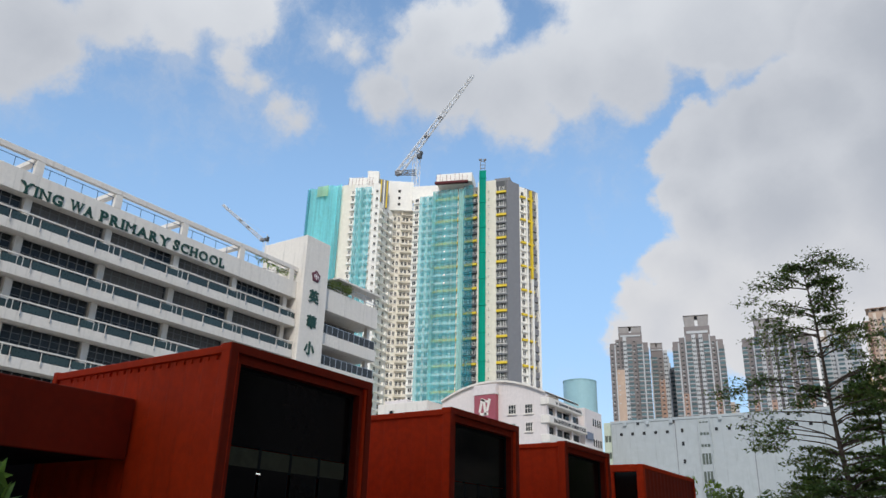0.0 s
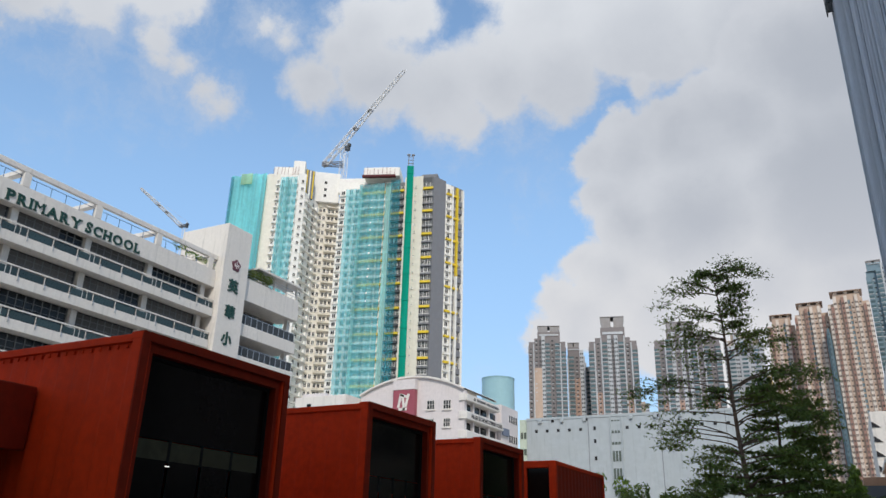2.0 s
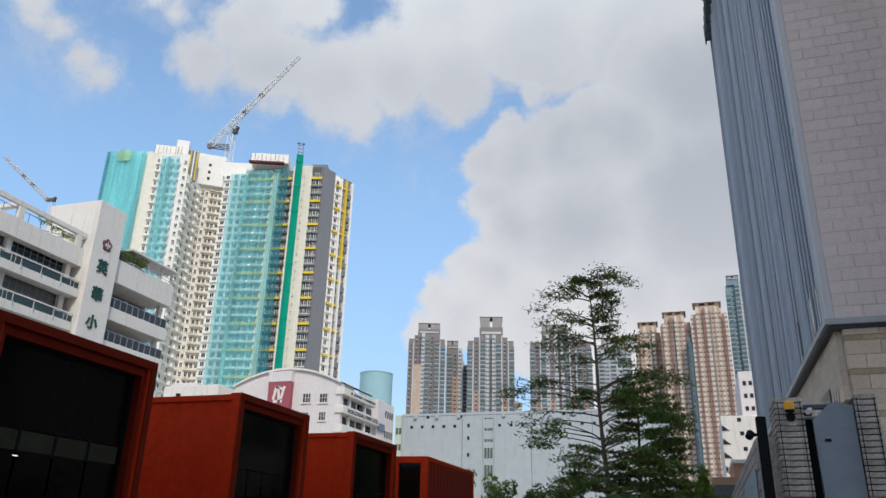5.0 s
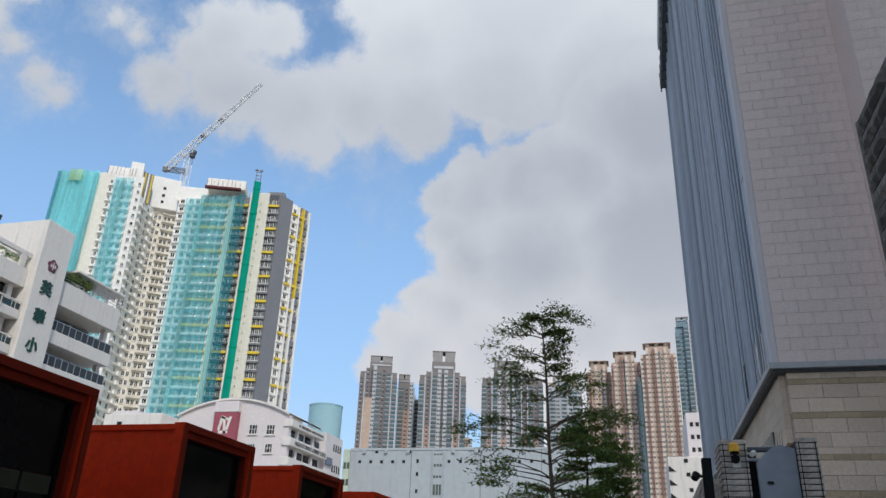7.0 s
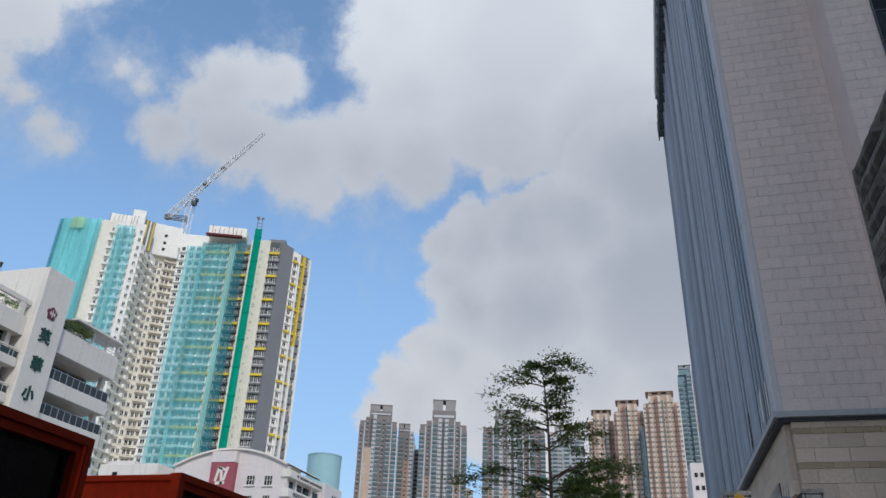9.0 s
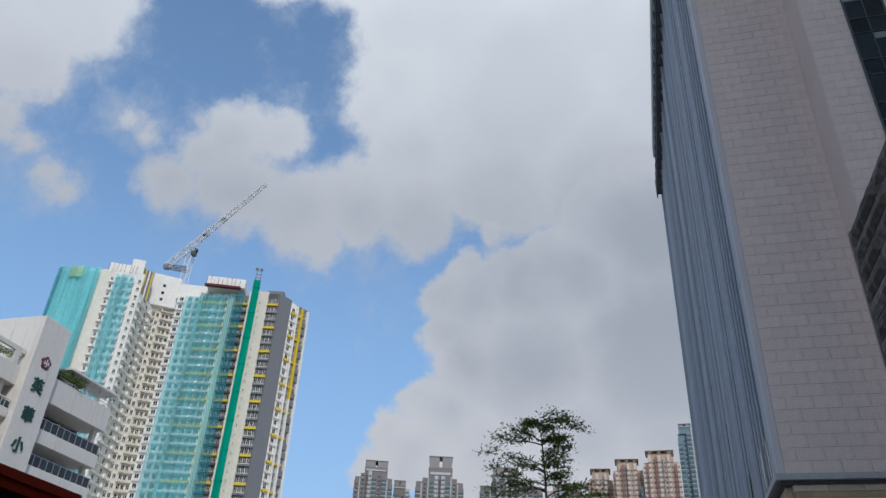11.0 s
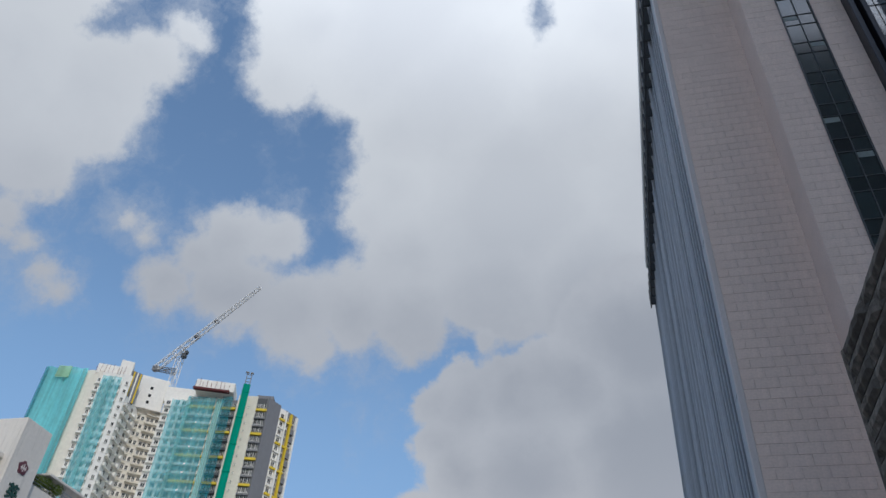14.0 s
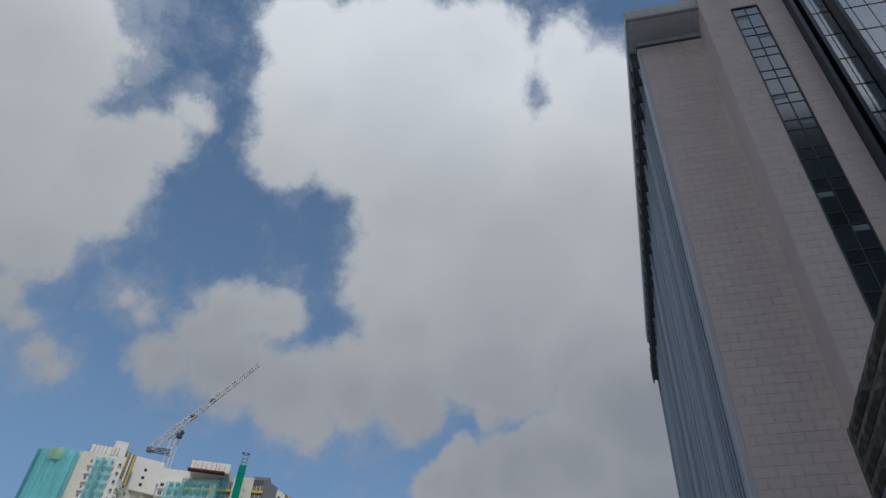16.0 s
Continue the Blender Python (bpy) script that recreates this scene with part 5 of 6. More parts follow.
def windows_on(key, cols, w, h, sill=0.9, material=WINDOW, levels=LEVELS, proud=0.06):
    """A pane for each storey and column, with a pale surround."""
    a, b = P[key]
    m, width = wall_frame(a, b)
    gl, fr = bmesh.new(), bmesh.new()
    box(gl, -w / 2, w / 2, -proud, -0.01, sill, sill + h)
    for xa in (-w / 2 - 0.08, -0.05, w / 2):
        box(fr, xa, xa + 0.1, -proud - 0.06, -0.01, sill, sill + h)
    box(fr, -w / 2 - 0.1, w / 2 + 0.1, -proud - 0.22, -0.01, sill - 0.14, sill)
    g, f = mesh_of(gl, "window", material), mesh_of(fr, "window_frame", TOWERWHITE)
    for z in levels:
        if z + sill + h < TOPS[key] - 0.3:
            for c in cols:
                at = m @ Matrix.Translation((c * width, 0, z))
                piece("window", g, at, tower)
                piece("window_frame", f, at, tower)


def ledges_on(key, boxes, material, name, levels=LEVELS):
    a, b = P[key]
    m, width = wall_frame(a, b)
    for x0, x1, y0, y1, z0, z1 in boxes:
        me = mesh_of(one_box(x0 * width, x1 * width, y0, y1, z0, z1), name, material)
        for z in levels:
            if z + 2 < TOPS[key]:
                piece(name, me, m @ Matrix.Translation((0, 0, z)), tower)


windows_on("plain_l", (0.9,), 0.7, 1.3)
ledges_on("plain_l", ((0.72, 1.1, -0.7, 0, 0.1, 0.25), (0.78, 1.05, -0.6, -0.1, 0.25, 0.8)), TOWERWHITE, "cooler_ledge")
windows_on("net_m", (0.2, 0.55, 0.85), 1.1, 1.4)
ledges_on("net_m", ((0.0, 0.4, -0.6, 0, 0.0, 0.2), (0.45, 1.0, -0.9, 0, 0.0, 0.9)), TOWERWHITE, "balcony")
windows_on("white_m", (0.55,), 0.75, 1.1)
windows_on("ledges", (0.25, 0.62), 1.15, 1.5)
ledges_on("ledges", ((0.05, 0.45, -0.9, 0, 0.0, 0.22), (0.0, 0.12, -0.9, 0, 0.22, 1.1), (0.5, 0.9, -0.8, 0, 0.0, 0.22), (0.78, 0.9, -0.8, 0, 0.22, 1.5)), TOWERWHITE, "cooler_ledge")
windows_on("recess", (0.12, 0.3, 0.55, 0.72, 0.92), 0.8, 1.4)
ledges_on("recess", ((0.02, 0.2, -0.5, 0, 0.0, 0.2), (0.42, 0.64, -1.1, 0, 0.0, 0.3), (0.42, 0.46, -1.1, 0, 0.3, 1.5), (0.66, 0.82, -0.9, 0, 0.0, 0.25), (0.84, 1.0, -0.8, 0, 0.1, 1.0)), CREAM, "cooler_ledge")
windows_on("white_w", (0.5,), 1.2, 1.3)
ledges_on("white_w", ((0.1, 0.9, -0.6, 0, 0.1, 0.4),), TOWERWHITE, "cooler_ledge")
windows_on("net_a", (0.3, 0.72), 1.3, 1.4)
ledges_on("net_a", ((0.1, 0.5, -0.6, 0, 0.0, 0.7), (0.55, 0.95, -0.6, 0, 0.0, 0.7)), TOWERWHITE, "balcony")
windows_on("net_b", (0.15, 0.38, 0.62, 0.86), 1.6, 1.75)
YEL = [z for k, z in enumerate(LEVELS) if k % 3 == 1]
PLAIN = [z for k, z in enumerate(LEVELS) if k % 3 != 1]
ledges_on("net_b", ((0.0, 0.3, -1.0, 0, 0.0, 0.45), (0.3, 0.68, -1.35, 0, 0.0, 0.45), (0.68, 1.0, -1.0, 0, 0.0, 0.45)), TOWERWHITE, "balcony_band", PLAIN)
ledges_on("net_b", ((0.0, 1.0, -1.0, 0, 0.0, 0.75),), YELLOW, "balcony_band", YEL)
windows_on("net_c", (0.2, 0.5, 0.85), 0.9, 1.5)
ledges_on("net_c", ((0.0, 1.0, -0.8, 0, 0.0, 0.7),), DARKGREY, "balcony_band", PLAIN)
ledges_on("net_c", ((0.0, 1.0, -0.85, 0, 0.0, 0.75),), YELLOW, "balcony_band", YEL)
windows_on("cream_r", (0.62,), 0.35, 0.6)
windows_on("grey_w", (0.2, 0.5, 0.8), 0.95, 1.7)
ledges_on("grey_w", ((0.06, 0.94, -0.7, 0, 0.0, 0.75),), YELLOW, "balcony_band", YEL)
ledges_on("grey_w", ((0.06, 0.44, -0.7, 0, 0.0, 0.6), (0.52, 0.94, -0.7, 0, 0.0, 0.6)), GREY, "balcony_band", PLAIN)
windows_on("win_r", (0.5,), 1.1, 1.5)
ledges_on("win_r", ((0.1, 1.0, -0.6, 0, 0.0, 0.7),), YELLOW, "balcony_band", YEL)
ledges_on("win_r", ((0.1, 1.0, -0.5, 0, 0.0, 0.4),), TOWERWHITE, "balcony_band", PLAIN)
windows_on("end", (0.22, 0.7), 0.9, 1.5)
ledges_on("end", ((0.1, 0.6, -0.6, 0, 0.0, 0.7),), YELLOW, "balcony_band", YEL)
ledges_on("end", ((0.55, 0.95, -0.5, 0, 0.0, 1.9),), GREY, "grey_panel", PLAIN)
m, w = wall_frame(*P["end"])
part("yellow_pier", one_box(0.38 * w, 0.5 * w, -0.8, 0, 86, 118.6, m=m), YELLOW, tower)
part("white_pier", one_box(0.38 * w, 0.5 * w, -0.75, 0, 20, 86, m=m), TOWERWHITE, tower)
part("white_pier", one_box(0.86 * w, 1.0 * w, -0.7, 0, 20, 118.6, m=m), TOWERWHITE, tower)
part("white_pier", one_box(0.0, 0.1 * w, -0.7, 0, 20, 118.6, m=m), TOWERWHITE, tower)


def net_one(key, z0, z1, material, gap=1.5, f0=0.0, f1=1.0, sag=0.2, label=""):
    m, w = wall_frame(*P[key])
    bm = bmesh.new()
    nx, nz = 10, 40
    g = [[bm.verts.new(m @ Vector(((f0 + (f1 - f0) * i / nx) * w, -gap - sag * (math.sin(i * 2.1) + 0.35 * math.sin(i * 0.9 + j * 0.22)), z0 + (z1 - z0) * j / nz))) for j in range(nz + 1)] for i in range(nx + 1)]
    for i in range(nx):
        for j in range(nz):
            bm.faces.new((g[i][j], g[i + 1][j], g[i + 1][j + 1], g[i][j + 1]))
    return part("scaffold_net", bm, material, tower, label)


net_one("net_l", 40, 119.5, NETFULL, 1.0, sag=0.5, label="dense teal scaffold net")
net_one("net_m", 40, 117.5, NET, 1.3, 0.12, 1.0, label="sheer teal scaffold net")
net_one("net_a", 20, 117, NET, 1.2, label="sheer teal scaffold net")
net_one("net_b", 20, 118.4, NET, 1.5, label="sheer teal scaffold net")
net_one("plain_b", 20, 118.4, NETPALE, 0.5)
net_one("net_b", 20, 118.0, NETPALE, 1.75, 0.0, 0.13)
net_one("net_m", 40, 117.3, NETPALE, 1.55, 0.40, 0.60)
net_one("net_l", 40, 118.8, NETPALE, 1.5, 0.9, 1.0)
net_one("net_l", 40, 119.0, NETDARK, 1.55, 0.0, 0.1)
net_one("net_c", 20, 119, NETDARK, 1.4, 0.0, 0.75, label="blue-teal scaffold net")
yel = part("net_patch", one_box(*(lambda m, w: (0.3 * w, 0.62 * w, -1.75, -1.6, 115.6, 119.6))(*wall_frame(*P["net_l"])), m=wall_frame(*P["net_l"])[0]), net_mat("yellow_net", (0.55, 0.82, 0.55), 0.55), tower, "yellow-green net patch")

# roof boxes, hoist and crane
def roof_box(b0, d0, b1, d1, z0, z1, depth, material, name="roof_box", label=""):
    m, w = wall_frame(polar(b0, d0), polar(b1, d1))
    return part(name, bevelled(one_box(0, w, 0, depth, z0, z1, m=m), 0.1), material, tower, label), m, w


roof_box(-41.9, 240.2, -39.5, 238, 118.8, 122.3, 10, TOWERWHITE)
roof_box(-40.4, 237.6, -39.45, 237.2, 119, 124.3, 8, TOWERWHITE)
ob, m, w = roof_box(-39.35, 240, -38.6, 241, 112, 122.8, 8, GREY, "striped_wall", "grey and yellow striped wall")
for k in range(3):
    part("stripe", one_box((0.1 + 0.34 * k) * w, (0.24 + 0.34 * k) * w, -0.12, 0, 112, 122.6, m=m), YELLOW if k != 1 else TOWERWHITE, tower)
ob, m, w = roof_box(-38.6, 245.5, -36.5, 245.5, 113.5, 125.0, 9, TOWERWHITE)
for z in (120.5, 117.8, 115.4):
    part("window", one_box(0.4 * w, 0.5 * w, -0.06, 0, z, z + 1.0, m=m), OPENING, tower)
roof_box(-36.6, 244.5, -34.2, 242, 117, 122.6, 9, TOWERWHITE)
ob, m, w = roof_box(-34.6, 237.0, -31.6, 234.6, 120.6, 124.0, 9, TOWERWHITE)
part("working_deck", one_box(-0.3, 0.9 * w, -1.4, 0.2, 119.9, 120.5, m=m), mat("maroon_deck", (0.12, 0.02, 0.025), 0.8), tower, "dark maroon working deck")
bm = bmesh.new()
for k in range(9):
    x = w * k / 9 + random.uniform(-0.6, 0.6)
    tube(bm, m @ Vector((x, -1.4, 119.6)), m @ Vector((x + random.uniform(-0.3, 0.3), -1.5, 122 + random.uniform(0, 1.6))), 0.07, sides=4)
mm, ww = wall_frame(polar(-41.9, 239), polar(-39.6, 236.8))
for k in range(8):
    x = ww * k / 8 + random.uniform(-0.5, 0.5)
    tube(bm, mm @ Vector((x, -0.4, 118.6)), mm @ Vector((x + 0.2, -0.6, 120.6 + random.uniform(0, 1.4))), 0.06, sides=4)
tagged(part("rebar", bm, mat("rust_bar", (0.20, 0.04, 0.03), 0.8), tower), kind="stuff")
roof_box(-29.7, 233.4, -28.4, 232.2, 119.0, 120.8, 6, GREY)
m, w = wall_frame(polar(-30.98, 229.5), polar(-30.42, 229.5))
hoist = part("hoist_mast", one_box(0, w, 0, 2.5, 10, 122.0, m=m), NETGREEN, tower, "tall green netted hoist shaft")
bm = bmesh.new()
for xa in (0.25, w - 0.5):
    box(bm, xa, xa + 0.25, 0.4, 0.65, 122.0, 126.2, m=m)
for z in (123, 124.3, 125.6):
    box(bm, 0.2, w - 0.2, 0.4, 0.6, z, z + 0.15, m=m)
box(bm, -0.2, 0.9, 0.2, 0.9, 126.2, 126.6, m=m)
box(bm, w - 0.9, w + 0.1, 0.2, 0.9, 126.2, 126.6, m=m)
part("mast_head", bm, GREY, tower)
ring = mesh_of(one_box(-0.15, w + 0.15, -0.15, 0.1, 0, 0.35, m=None), "hoist_tie", NETGREEN)
for z in range(20, 120, 9):
    piece("hoist_tie", ring, m @ Matrix.Translation((0, 0, z)), tower)


def lattice(bm, a, b, wa, wb, n, chord, brace):
    """A square lattice boom from a to b."""
    a, b = Vector(a), Vector(b)
    q = (b - a).to_track_quat("Z", "Y").to_matrix()
    rows = []
    for k in range(n + 1):
        f = k / n
        p, s = a.lerp(b, f), (wa + (wb - wa) * f) / 2
        rows.append([p + q @ Vector((sx * s, sy * s, 0)) for sx, sy in ((-1, -1), (1, -1), (1, 1), (-1, 1))])
    for k in range(n):
        for i in range(4):
            tube(bm, rows[k][i], rows[k + 1][i], chord, sides=4)
            tube(bm, rows[k][i], rows[k + 1][(i + 1) % 4] if k % 2 else rows[k][(i + 1) % 4], brace, sides=4)
            if k % 2 == 0:
                tube(bm, rows[k][(i + 1) % 4], rows[k + 1][i], brace, sides=4)


def luffing_crane(b_slew, d, z_base, z_slew, b_foot, z_foot, b_tip, z_tip, size, label):
    sx, sy = polar(b_slew, d)
    t = thing("tower_crane", (sx, sy, z_base), label, "crane")
    bm = bmesh.new()
    lattice(bm, (sx, sy, z_base), (sx, sy, z_slew), 2.0 * size, 2.0 * size, 8, 0.15 * size, 0.09 * size)
    part("mast", bm, CRANEWHITE, t)
    foot, tip = Vector((*polar(b_foot, d), z_foot)), Vector((*polar(b_tip, d), z_tip))
    bm = bmesh.new()
    lattice(bm, foot, tip, 1.9 * size, 1.0 * size, 26, 0.17 * size, 0.10 * size)
    boom = part("boom", bm, CRANEWHITE, t, "long white lattice boom")
    for f in (0.36, 0.55):
        c = foot.lerp(tip, f)
        part("boom_cuff", one_box(c.x - 0.8 * size, c.x + 0.8 * size, c.y - 0.8, c.y + 0.8, c.z - 0.35 * size, c.z + 0.35 * size), GREY, boom)
    bm = bmesh.new()
    box(bm, foot.x - 1.0 * size, foot.x + 0.9 * size, foot.y - 0.8, foot.y + 0.8, z_foot - 0.9 * size, z_foot + 0.8 * size)
    lattice(bm, foot, (sx, sy, z_foot + 0.6 * size), 1.2 * size, 1.6 * size, 4, 0.16 * size, 0.1 * size)
    part("slewing_deck", bm, GREY, t)
    bm = bmesh.new()
    box(bm, sx + 0.9 * size, sx + 2.5 * size, sy - 1.4, sy + 0.2, z_slew - 1.4 * size, z_slew + 0.4 * size)
    box(bm, sx + 1.9 * size, sx + 2.9 * size, sy - 1.2, sy + 0.1, z_slew + 0.2 * size, z_slew + 1.4 * size)
    part("winch_house", bevelled(bm, 0.12), DARKGREY, t)
    bm = bmesh.new()
    apex = Vector((sx + 0.9 * size, sy, z_slew + 3.2 * size))
    for p in ((sx - 0.8 * size, sy, z_slew), (sx + 0.9 * size, sy, z_slew)):
        tube(bm, p, apex, 0.15 * size, sides=5)
    tube(bm, apex, foot.lerp(tip, 0.93), 0.05 * size, sides=4)
    part("a_frame", bm, CRANEWHITE, t)
    return t


luffing_crane(-36.35, 253, 112, 139.4, -37.85, 132.2, -31.62, 176.6, 1.0, "white luffing tower crane on the unfinished roof")
luffing_crane(-48.05, 330, 0, 131.2, -48.35, 131.0, -51.7, 145.6, 0.72, "distant white luffing tower crane")

# ---- far towers ----


def high_rise(name, b0, b1, d, z1, strips, paint, label, group, floor=2.9, mech=None, zmin=20.0, cap=False, low=0.72):
    """A slim housing block made of upright strips. strips: letters, each (width, depth, drop of its top):
    w pale window column, t glazed bays, g wall with small windows, s painted column, r thin rib, d recess."""
    size = {"w": (0.8, 1.7, 0.0), "t": (1.15, 2.6, 3.2), "g": (1.1, 0.9, 1.5), "s": (0.75, 2.3, 1.0), "r": (0.26, 2.9, 0.6), "d": (0.6, 0.1, 2.4)}
    t = thing(name, (*polar((b0 + b1) / 2, d), 0), label, "tower block", group)
    m, w = wall_frame(polar(b0, d), polar(b1, d))
    part("core", one_box(0.3, w - 0.3, 1.2, 20, 0, z1 - 3.5, m=m), paint["g"], t)
    unit = w / sum(size[c][0] for c in strips)
    x, n = 0.0, len(strips)
    rng = random.Random(int(b0 * 100))
    for k, c in enumerate(strips):
        sw, deep, drop = size[c]
        sw *= unit
        out_from_mid = abs((k + 0.5) / n - 0.5) * 2
        top = z1 - drop - 5.0 * (out_from_mid > 0.62)
        xa, xb = x + 0.04, x + sw - 0.04
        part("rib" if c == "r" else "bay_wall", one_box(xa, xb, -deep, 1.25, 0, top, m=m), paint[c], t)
        if c == "g" and "low" in paint:
            part("lower_cladding", one_box(xa + 0.03, xb - 0.03, -deep - 0.06, 1.0, 0, z1 * low, m=m), paint["low"], t)
        gl, sl = bmesh.new(), bmesh.new()
        z = zmin
        while z + 2.6 < top - 0.4 and c != "r":
            lit = rng.random()
            if c == "w":
                box(gl, x + 0.14 * sw, x + 0.42 * sw, -deep - 0.1, -deep, z + 0.9, z + 2.1, m=m)
                box(gl, x + 0.58 * sw, x + 0.86 * sw, -deep - 0.1, -deep, z + 0.9, z + 2.1, m=m)
            elif c == "t":
                box(gl, x + 0.06 * sw, x + 0.94 * sw, -deep - 0.12, -deep, z + 0.75, z + 2.25, m=m)
                box(gl, x + 0.97 * sw, x + 1.01 * sw, -deep + 0.2, -0.4, z + 0.75, z + 2.25, m=m)
                if lit < 0.8:
                    box(sl, x + 0.02 * sw, x + 0.98 * sw, -deep - 0.45, -deep, z + 0.25, z + 0.62, m=m)
            elif c == "g":
                box(gl, x + 0.3 * sw, x + 0.7 * sw, -deep - 0.14, -deep, z + 1.1, z + 2.0, m=m)
                if lit < 0.4:
                    box(sl, x + 0.2 * sw, x + 0.55 * sw, -deep - 0.6, -deep, z + 0.2, z + 0.75, m=m)
            elif c == "s":
                box(gl, x + 0.22 * sw, x + 0.78 * sw, -deep - 0.1, -deep, z + 0.8, z + 2.0, m=m)
            else:
                box(sl, x + 0.05 * sw, x + 0.95 * sw, -deep - 0.35, -deep, z, z + 0.9, m=m)
            z += floor
        if gl.verts:
            tagged(part("window_column", gl, paint.get("glass" if c in "td" else "pane", FARWIN), t), kind="stuff")
        if sl.verts:
            tagged(part("sill_column", sl, paint["w"] if c != "d" else paint["g"], t), kind="stuff")
        x += sw
    if mech:
        f0, f1, h = mech
        mid = (f0 + f1) / 2
        part("plant_room", bevelled(one_box(f0 * w, f1 * w, 0.2, 14, z1 - 4, z1 + h * 0.45, m=m), 0.2), paint["g"], t)
        if cap:
            for xa, xb in ((f0 + 0.02, f0 + 0.12), (mid - 0.05, mid + 0.05), (f1 - 0.12, f1 - 0.02)):
                part("roof_post", one_box(xa * w, xb * w, 0.4, 10, z1 + h * 0.45, z1 + h * 0.8, m=m), paint["w"], t)
            bm = bmesh.new()
            bmesh.ops.create_cone(bm, cap_ends=True, segments=4, radius1=0.78, radius2=0.55, depth=1.0,
                                  matrix=m @ Matrix.Translation((mid * w, 5.5, z1 + h * 0.9)) @ Matrix.Diagonal(((f1 - f0 + 0.06) * w, 13, h * 0.22, 1)) @ Matrix.Rotation(math.pi / 4, 4, "Z"))
            part("hipped_roof", bm, paint["roof"], t)
        else:
            part("crown_band", one_box((f0 + 0.04) * w, (f1 - 0.04) * w, -0.3, 0.4, z1 + h * 0.08, z1 + h * 0.2, m=m), paint["w"], t)
            for xa, xb, lean in ((f0 + 0.03, mid - 0.03, -1), (mid + 0.03, f1 - 0.03, 1)):
                bm = one_box(xa * w, xb * w, 0.8, 12, z1 + h * 0.45, z1 + h - 0.4)
                for v in bm.verts:
                    if v.co.z > z1 + h * 0.7:
                        v.co.x += lean * 0.03 * w * (1 if (v.co.x > mid * w) == (lean > 0) and abs(v.co.x - mid * w) > 0.05 * w else 0)
                bm.transform(m)
                part("water_tank", bm, FARTANK, t)
                part("tank_lid", one_box((xa - 0.03) * w, (xb + 0.03) * w, 0.4, 12, z1 + h - 0.4, z1 + h, m=m), FARTANK, t)
    return t


G1, G2 = "grey housing towers", "salmon housing towers"
GR = "grey high-rise housing tower with white window bays and salmon lower parts"
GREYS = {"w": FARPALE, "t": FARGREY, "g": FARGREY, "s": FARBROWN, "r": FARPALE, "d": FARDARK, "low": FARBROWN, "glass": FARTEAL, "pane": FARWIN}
PALE = {"w": FARPALE, "t": FARPALE, "g": FARBEIGE, "s": FARBEIGE, "r": FARPALE, "d": FARGREY, "glass": FARTEAL, "pane": FARWIN}
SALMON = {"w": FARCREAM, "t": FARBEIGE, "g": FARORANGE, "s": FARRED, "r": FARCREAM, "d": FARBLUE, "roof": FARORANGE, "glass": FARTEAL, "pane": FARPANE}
TEAL = {"w": FARPALE, "t": FARBLUE, "g": FARBLUE, "s": FARBLUE, "r": FARPALE, "d": FARDARK, "glass": FARTEAL, "pane": FARWIN}
FARSLATE = mat("far_slate_tower", (0.10, 0.155, 0.18), 0.7, grain=0.3, var=0.15)
TEALDARK = dict(TEAL, w=FARSLATE, d=FARSLATE, g=FARSLATE)
first = high_rise("housing_tower", -21.0, -18.15, 520, 140.5, "grgdwtgtrt", GREYS, GR, G1, mech=(0.25, 0.85, 8.0), zmin=66, low=0.6)
m, w = wall_frame(polar(-21.0, 520), polar(-18.15, 520))
part("salmon_flank", one_box(0.14 * w, 0.36 * w, -1.3, -0.5, 40, 118, m=m), FARORANGE, first, "salmon painted lower flank")
high_rise("housing_tower", -18.1, -16.75, 535, 134, "rtgwr", GREYS, GR, G1, mech=(0.05, 0.7, 6.0), zmin=66, low=0.85)
high_rise("housing_tower", -16.85, -16.4, 545, 127, "wt", PALE, "narrow pale housing tower between its neighbours", G1, zmin=66)
high_rise("housing_tower", -16.45, -12.85, 520, 140, "trgrtwdwtrgrt", GREYS, GR, G1, mech=(0.26, 0.76, 14.0), zmin=66)
high_rise("housing_tower", -11.65, -7.0, 520, 139, "tgrtwgwdwtrgrtgt", GREYS, GR, G1, mech=(0.2, 0.62, 9.0), zmin=66, low=0.68)
high_rise("housing_tower", -6.8, -4.1, 560, 146.5, "wtwrtrwtw", PALE, "pale high-rise housing tower with a white crown", G1, mech=(0.2, 0.8, 1.5), zmin=66)
YELLOWS = dict(PALE, g=mat("far_yellow", (0.62, 0.48, 0.22), 0.85))
high_rise("housing_tower", -4.6, -3.8, 600, 128, "gwg", YELLOWS, "narrow yellow housing tower between its neighbours", G1, zmin=66)
high_rise("housing_tower", -13.2, -12.3, 800, 146, "wgw", PALE, "low pale housing block, far off between the towers", G1, zmin=90)
high_rise("housing_tower", -11.7, -10.9, 700, 132, "gwg", PALE, "low beige housing block, far off", G1, zmin=90)
OR = "salmon and cream high-rise housing tower with brick-red columns and hipped roof"
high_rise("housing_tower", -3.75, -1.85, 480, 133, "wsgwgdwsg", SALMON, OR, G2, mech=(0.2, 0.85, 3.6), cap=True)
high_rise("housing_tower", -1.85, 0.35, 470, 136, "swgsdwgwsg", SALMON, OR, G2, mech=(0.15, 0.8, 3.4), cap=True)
high_rise("housing_tower", -0.05, 0.3, 462, 122, "dgd", TEALDARK, "narrow blue-grey stair tower between salmon blocks", G2)
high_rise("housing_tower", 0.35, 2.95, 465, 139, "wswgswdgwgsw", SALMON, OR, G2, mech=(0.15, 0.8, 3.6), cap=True)
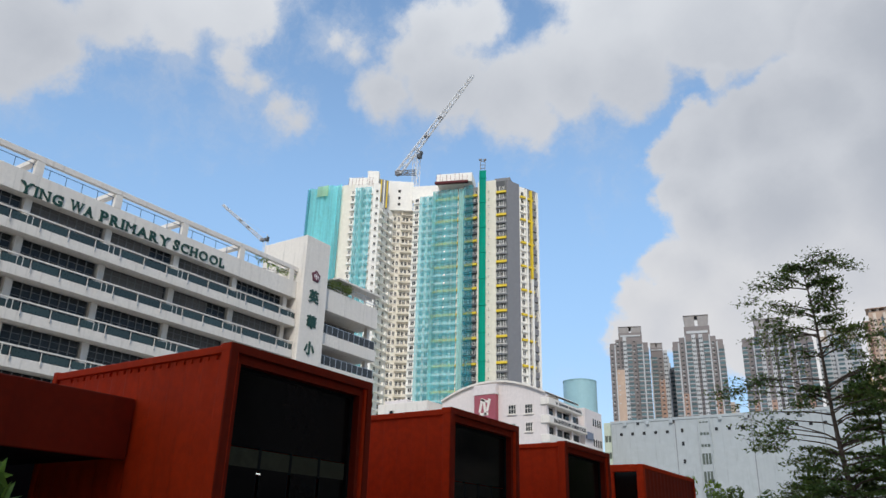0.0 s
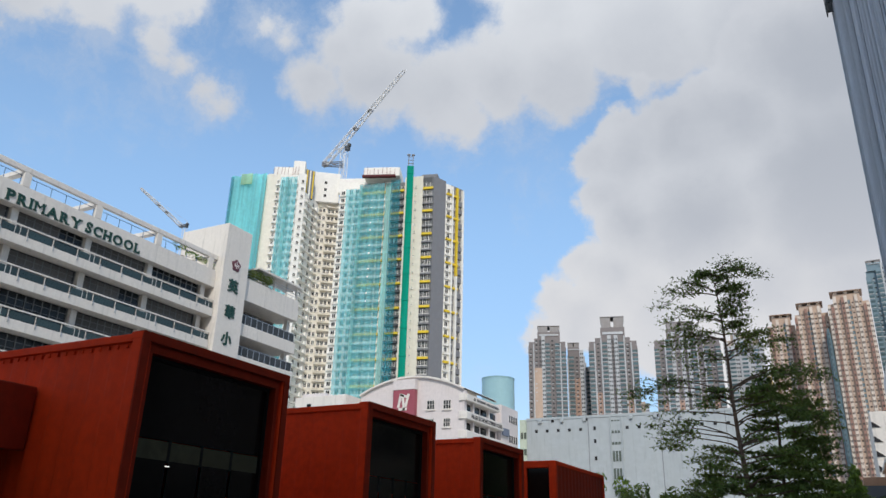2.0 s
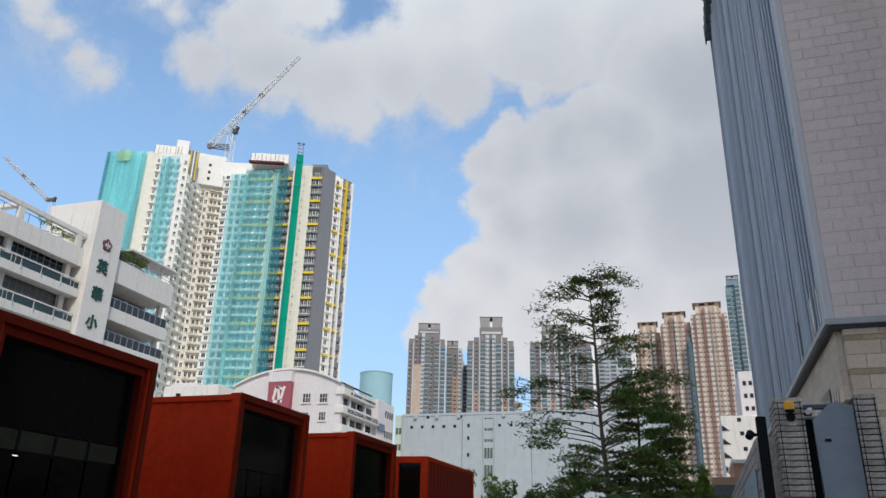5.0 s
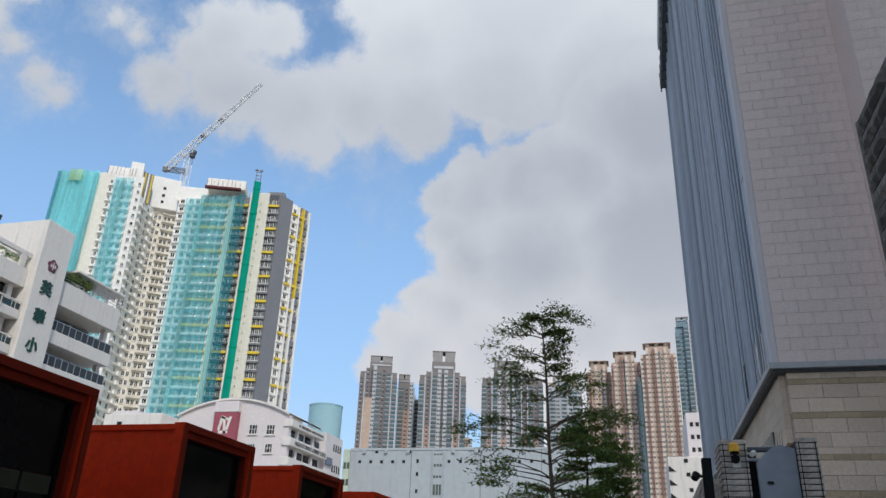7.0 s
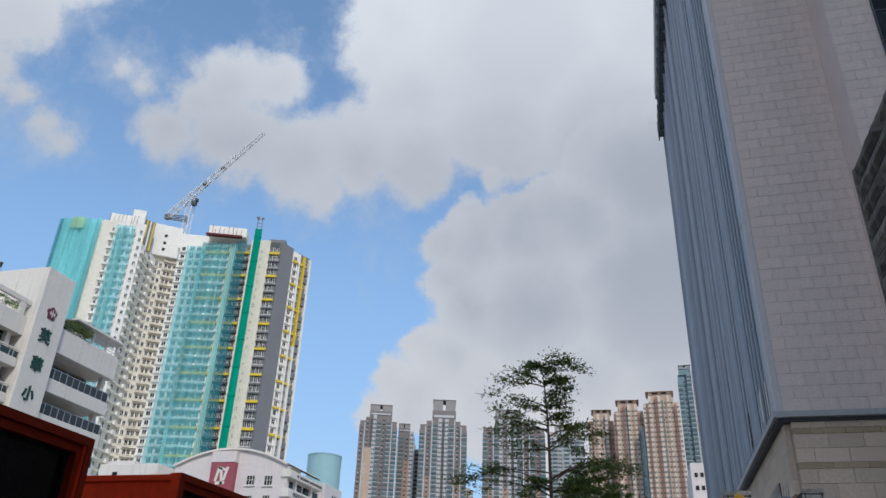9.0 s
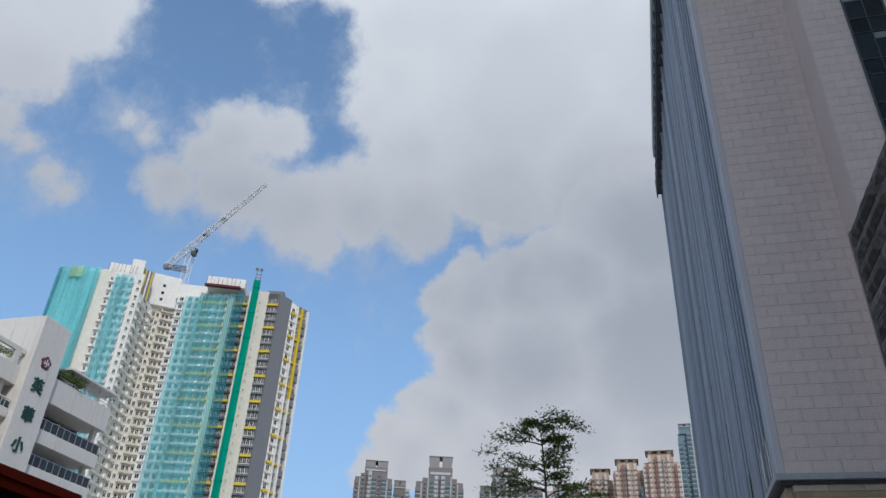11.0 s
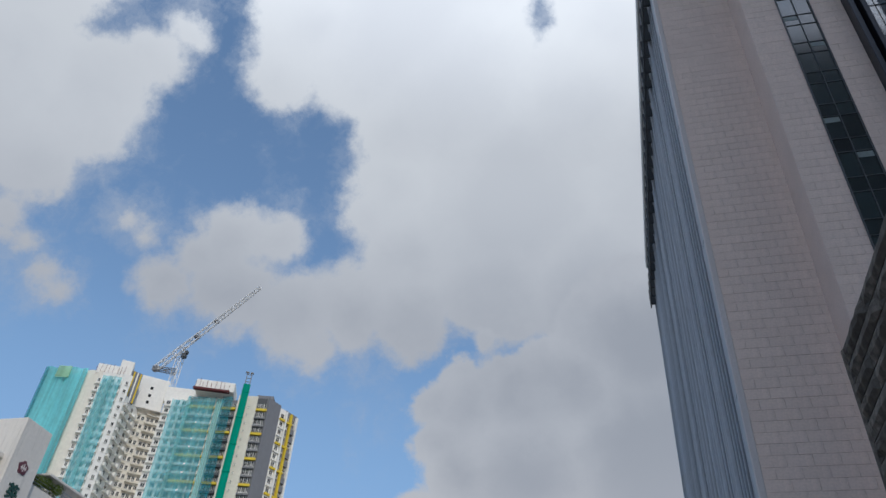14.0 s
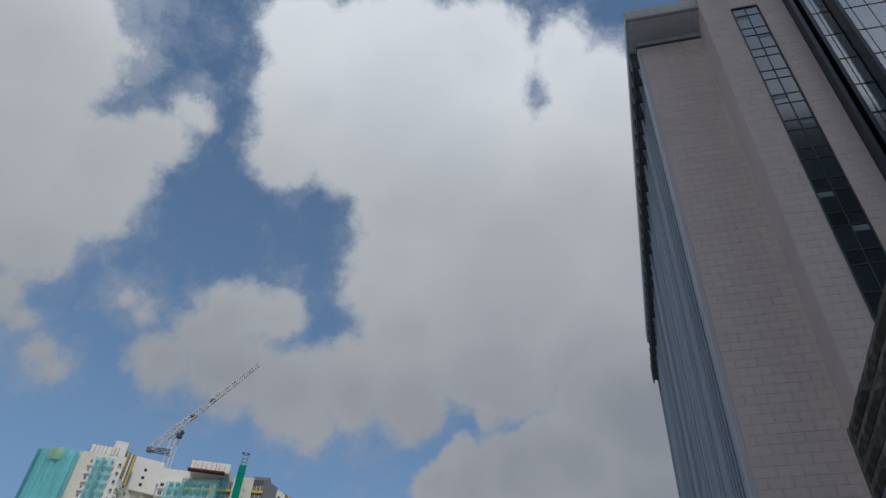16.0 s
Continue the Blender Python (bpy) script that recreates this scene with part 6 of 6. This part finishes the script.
high_rise("housing_tower", 3.0, 5.6, 500, 167, "tgtrwtgtt", TEAL, "tall blue and white high-rise housing tower", G2, mech=(0.05, 0.4, 3.0))
tk = thing("teal_glass_tower", (*polar(-23.33, 400), 0), "round teal glass office tower, plain and far off", "tower block")
bm = bmesh.new()
cx, cy = polar(-23.33, 404)
tube(bm, (cx, cy, 0), (cx, cy, 85.5), 8.7, 8.7, 40)
part("drum", bm, TEALTOWER, tk)
bm = bmesh.new()
tube(bm, (cx, cy, 85.5), (cx, cy, 86.3), 8.85, 8.85, 40)
part("rim", bm, mat("pale_teal_rim", (0.25, 0.42, 0.45), 0.5), tk)

# ---- an unseen block added behind the camera to keep the sun off the lane ----
structure("backdrop", one_box(9, 52, -48, -30, 0, 100), DARKGREY, "plain tall concrete block closing the lane behind", "building")

# ---- granite blocks, joints open between them ----
BW, BH = 0.80, 0.40
blockm = {}


def block_mesh(w, h):
    key = (round(w, 2), round(h, 2))
    if key not in blockm:
        bm = bevelled(one_box(0.003, w - 0.003, -0.03, 0.05, 0.003, h - 0.003), 0.005)
        blockm[key] = mesh_of(bm, "granite_block", STONE)
    return blockm[key]


def clad(parent, x0, x1, y, z0, z1, limit, sand=False):
    """Courses of blocks on a wall that faces the camera (-y): the lowest ones singly, the rest joined."""
    rest, made, z, k = bmesh.new(), 0, z0, 0
    while z < z1 - 0.05:
        h = min(BH, z1 - z)
        x = x0 - (BW / 2 if k % 2 else 0.0)
        while x < x1 - 0.02:
            a, b = max(x, x0), min(x + BW, x1)
            if b - a > 0.03:
                if made < limit:
                    piece("granite_block", block_mesh(b - a, h), Matrix.Translation((a, y + random.uniform(-0.004, 0.004), z)), parent)
                    made += 1
                else:
                    box(rest, a + 0.004, b - 0.004, y - 0.03 + random.uniform(-0.004, 0.004), y + 0.05, z + 0.004, z + h - 0.004)
            x += BW
        z += h
        k += 1
    if rest.verts:
        tagged(part("block_rest", rest, STONE, parent), kind="stuff")


clad(hotel, RX + 0.16, BX, RY, RLEDGE + 0.28, RTOP, 290)
clad(blk, BX, 9.2, BY, RLEDGE + 0.28, 49.0, 120)
clad(blk, 10.6, 11.9, BY, RLEDGE + 0.28, 49.0, 40)
clad(blk, 9.2, 10.6, BY, 41.72, 49.0, 10)
clad(blk, 9.2, 10.6, BY, RLEDGE + 0.28, 10.0, 10)
# sandstone base in alternating bands
z, k = RLEDGE - 0.0, 0
pattern = (0.2, 0.17, 0.42, 0.42, 0.18, 0.42, 0.42)
dark = (4, 1)
bs = bmesh.new()
while z > 0.5:
    h = pattern[k % 7]
    tone = SANDDARK if k % 7 in dark else SAND
    x = RX + 0.32 - (0.45 if k % 2 else 0)
    while x < 11.5:
        a, b = max(x, RX + 0.32), min(x + 0.95, 11.5)
        if b - a > 0.05:
            bm = bevelled(one_box(a + 0.004, b - 0.004, RY + 0.03, RY + 0.3, z - h + 0.004, z - 0.004), 0.008)
            part("sandstone_block", bm, tone, hotel)
        x += 0.95
    z -= h
    k += 1
yy = RY + 0.32
while yy < 56:
    z = RLEDGE - 0.0
    for h in (0.37, 0.42, 0.42, 0.42, 0.42):
        box(bs, RX + 0.14, RX + 0.3, yy + 0.004, yy + 1.2, z - h + 0.004, z - 0.004)
        z -= h
    yy += 1.21
tagged(part("sandstone_side", bs, SAND, hotel), kind="stuff")
part("side_base", one_box(RX + 0.16, RX + 0.3, RY + 0.32, 56, 0, 5.7), SAND, hotel)
part("base_window", one_box(RX + 0.1, RX + 0.139, 27.0, 30.5, 5.2, 6.6), WINDOW, hotel)
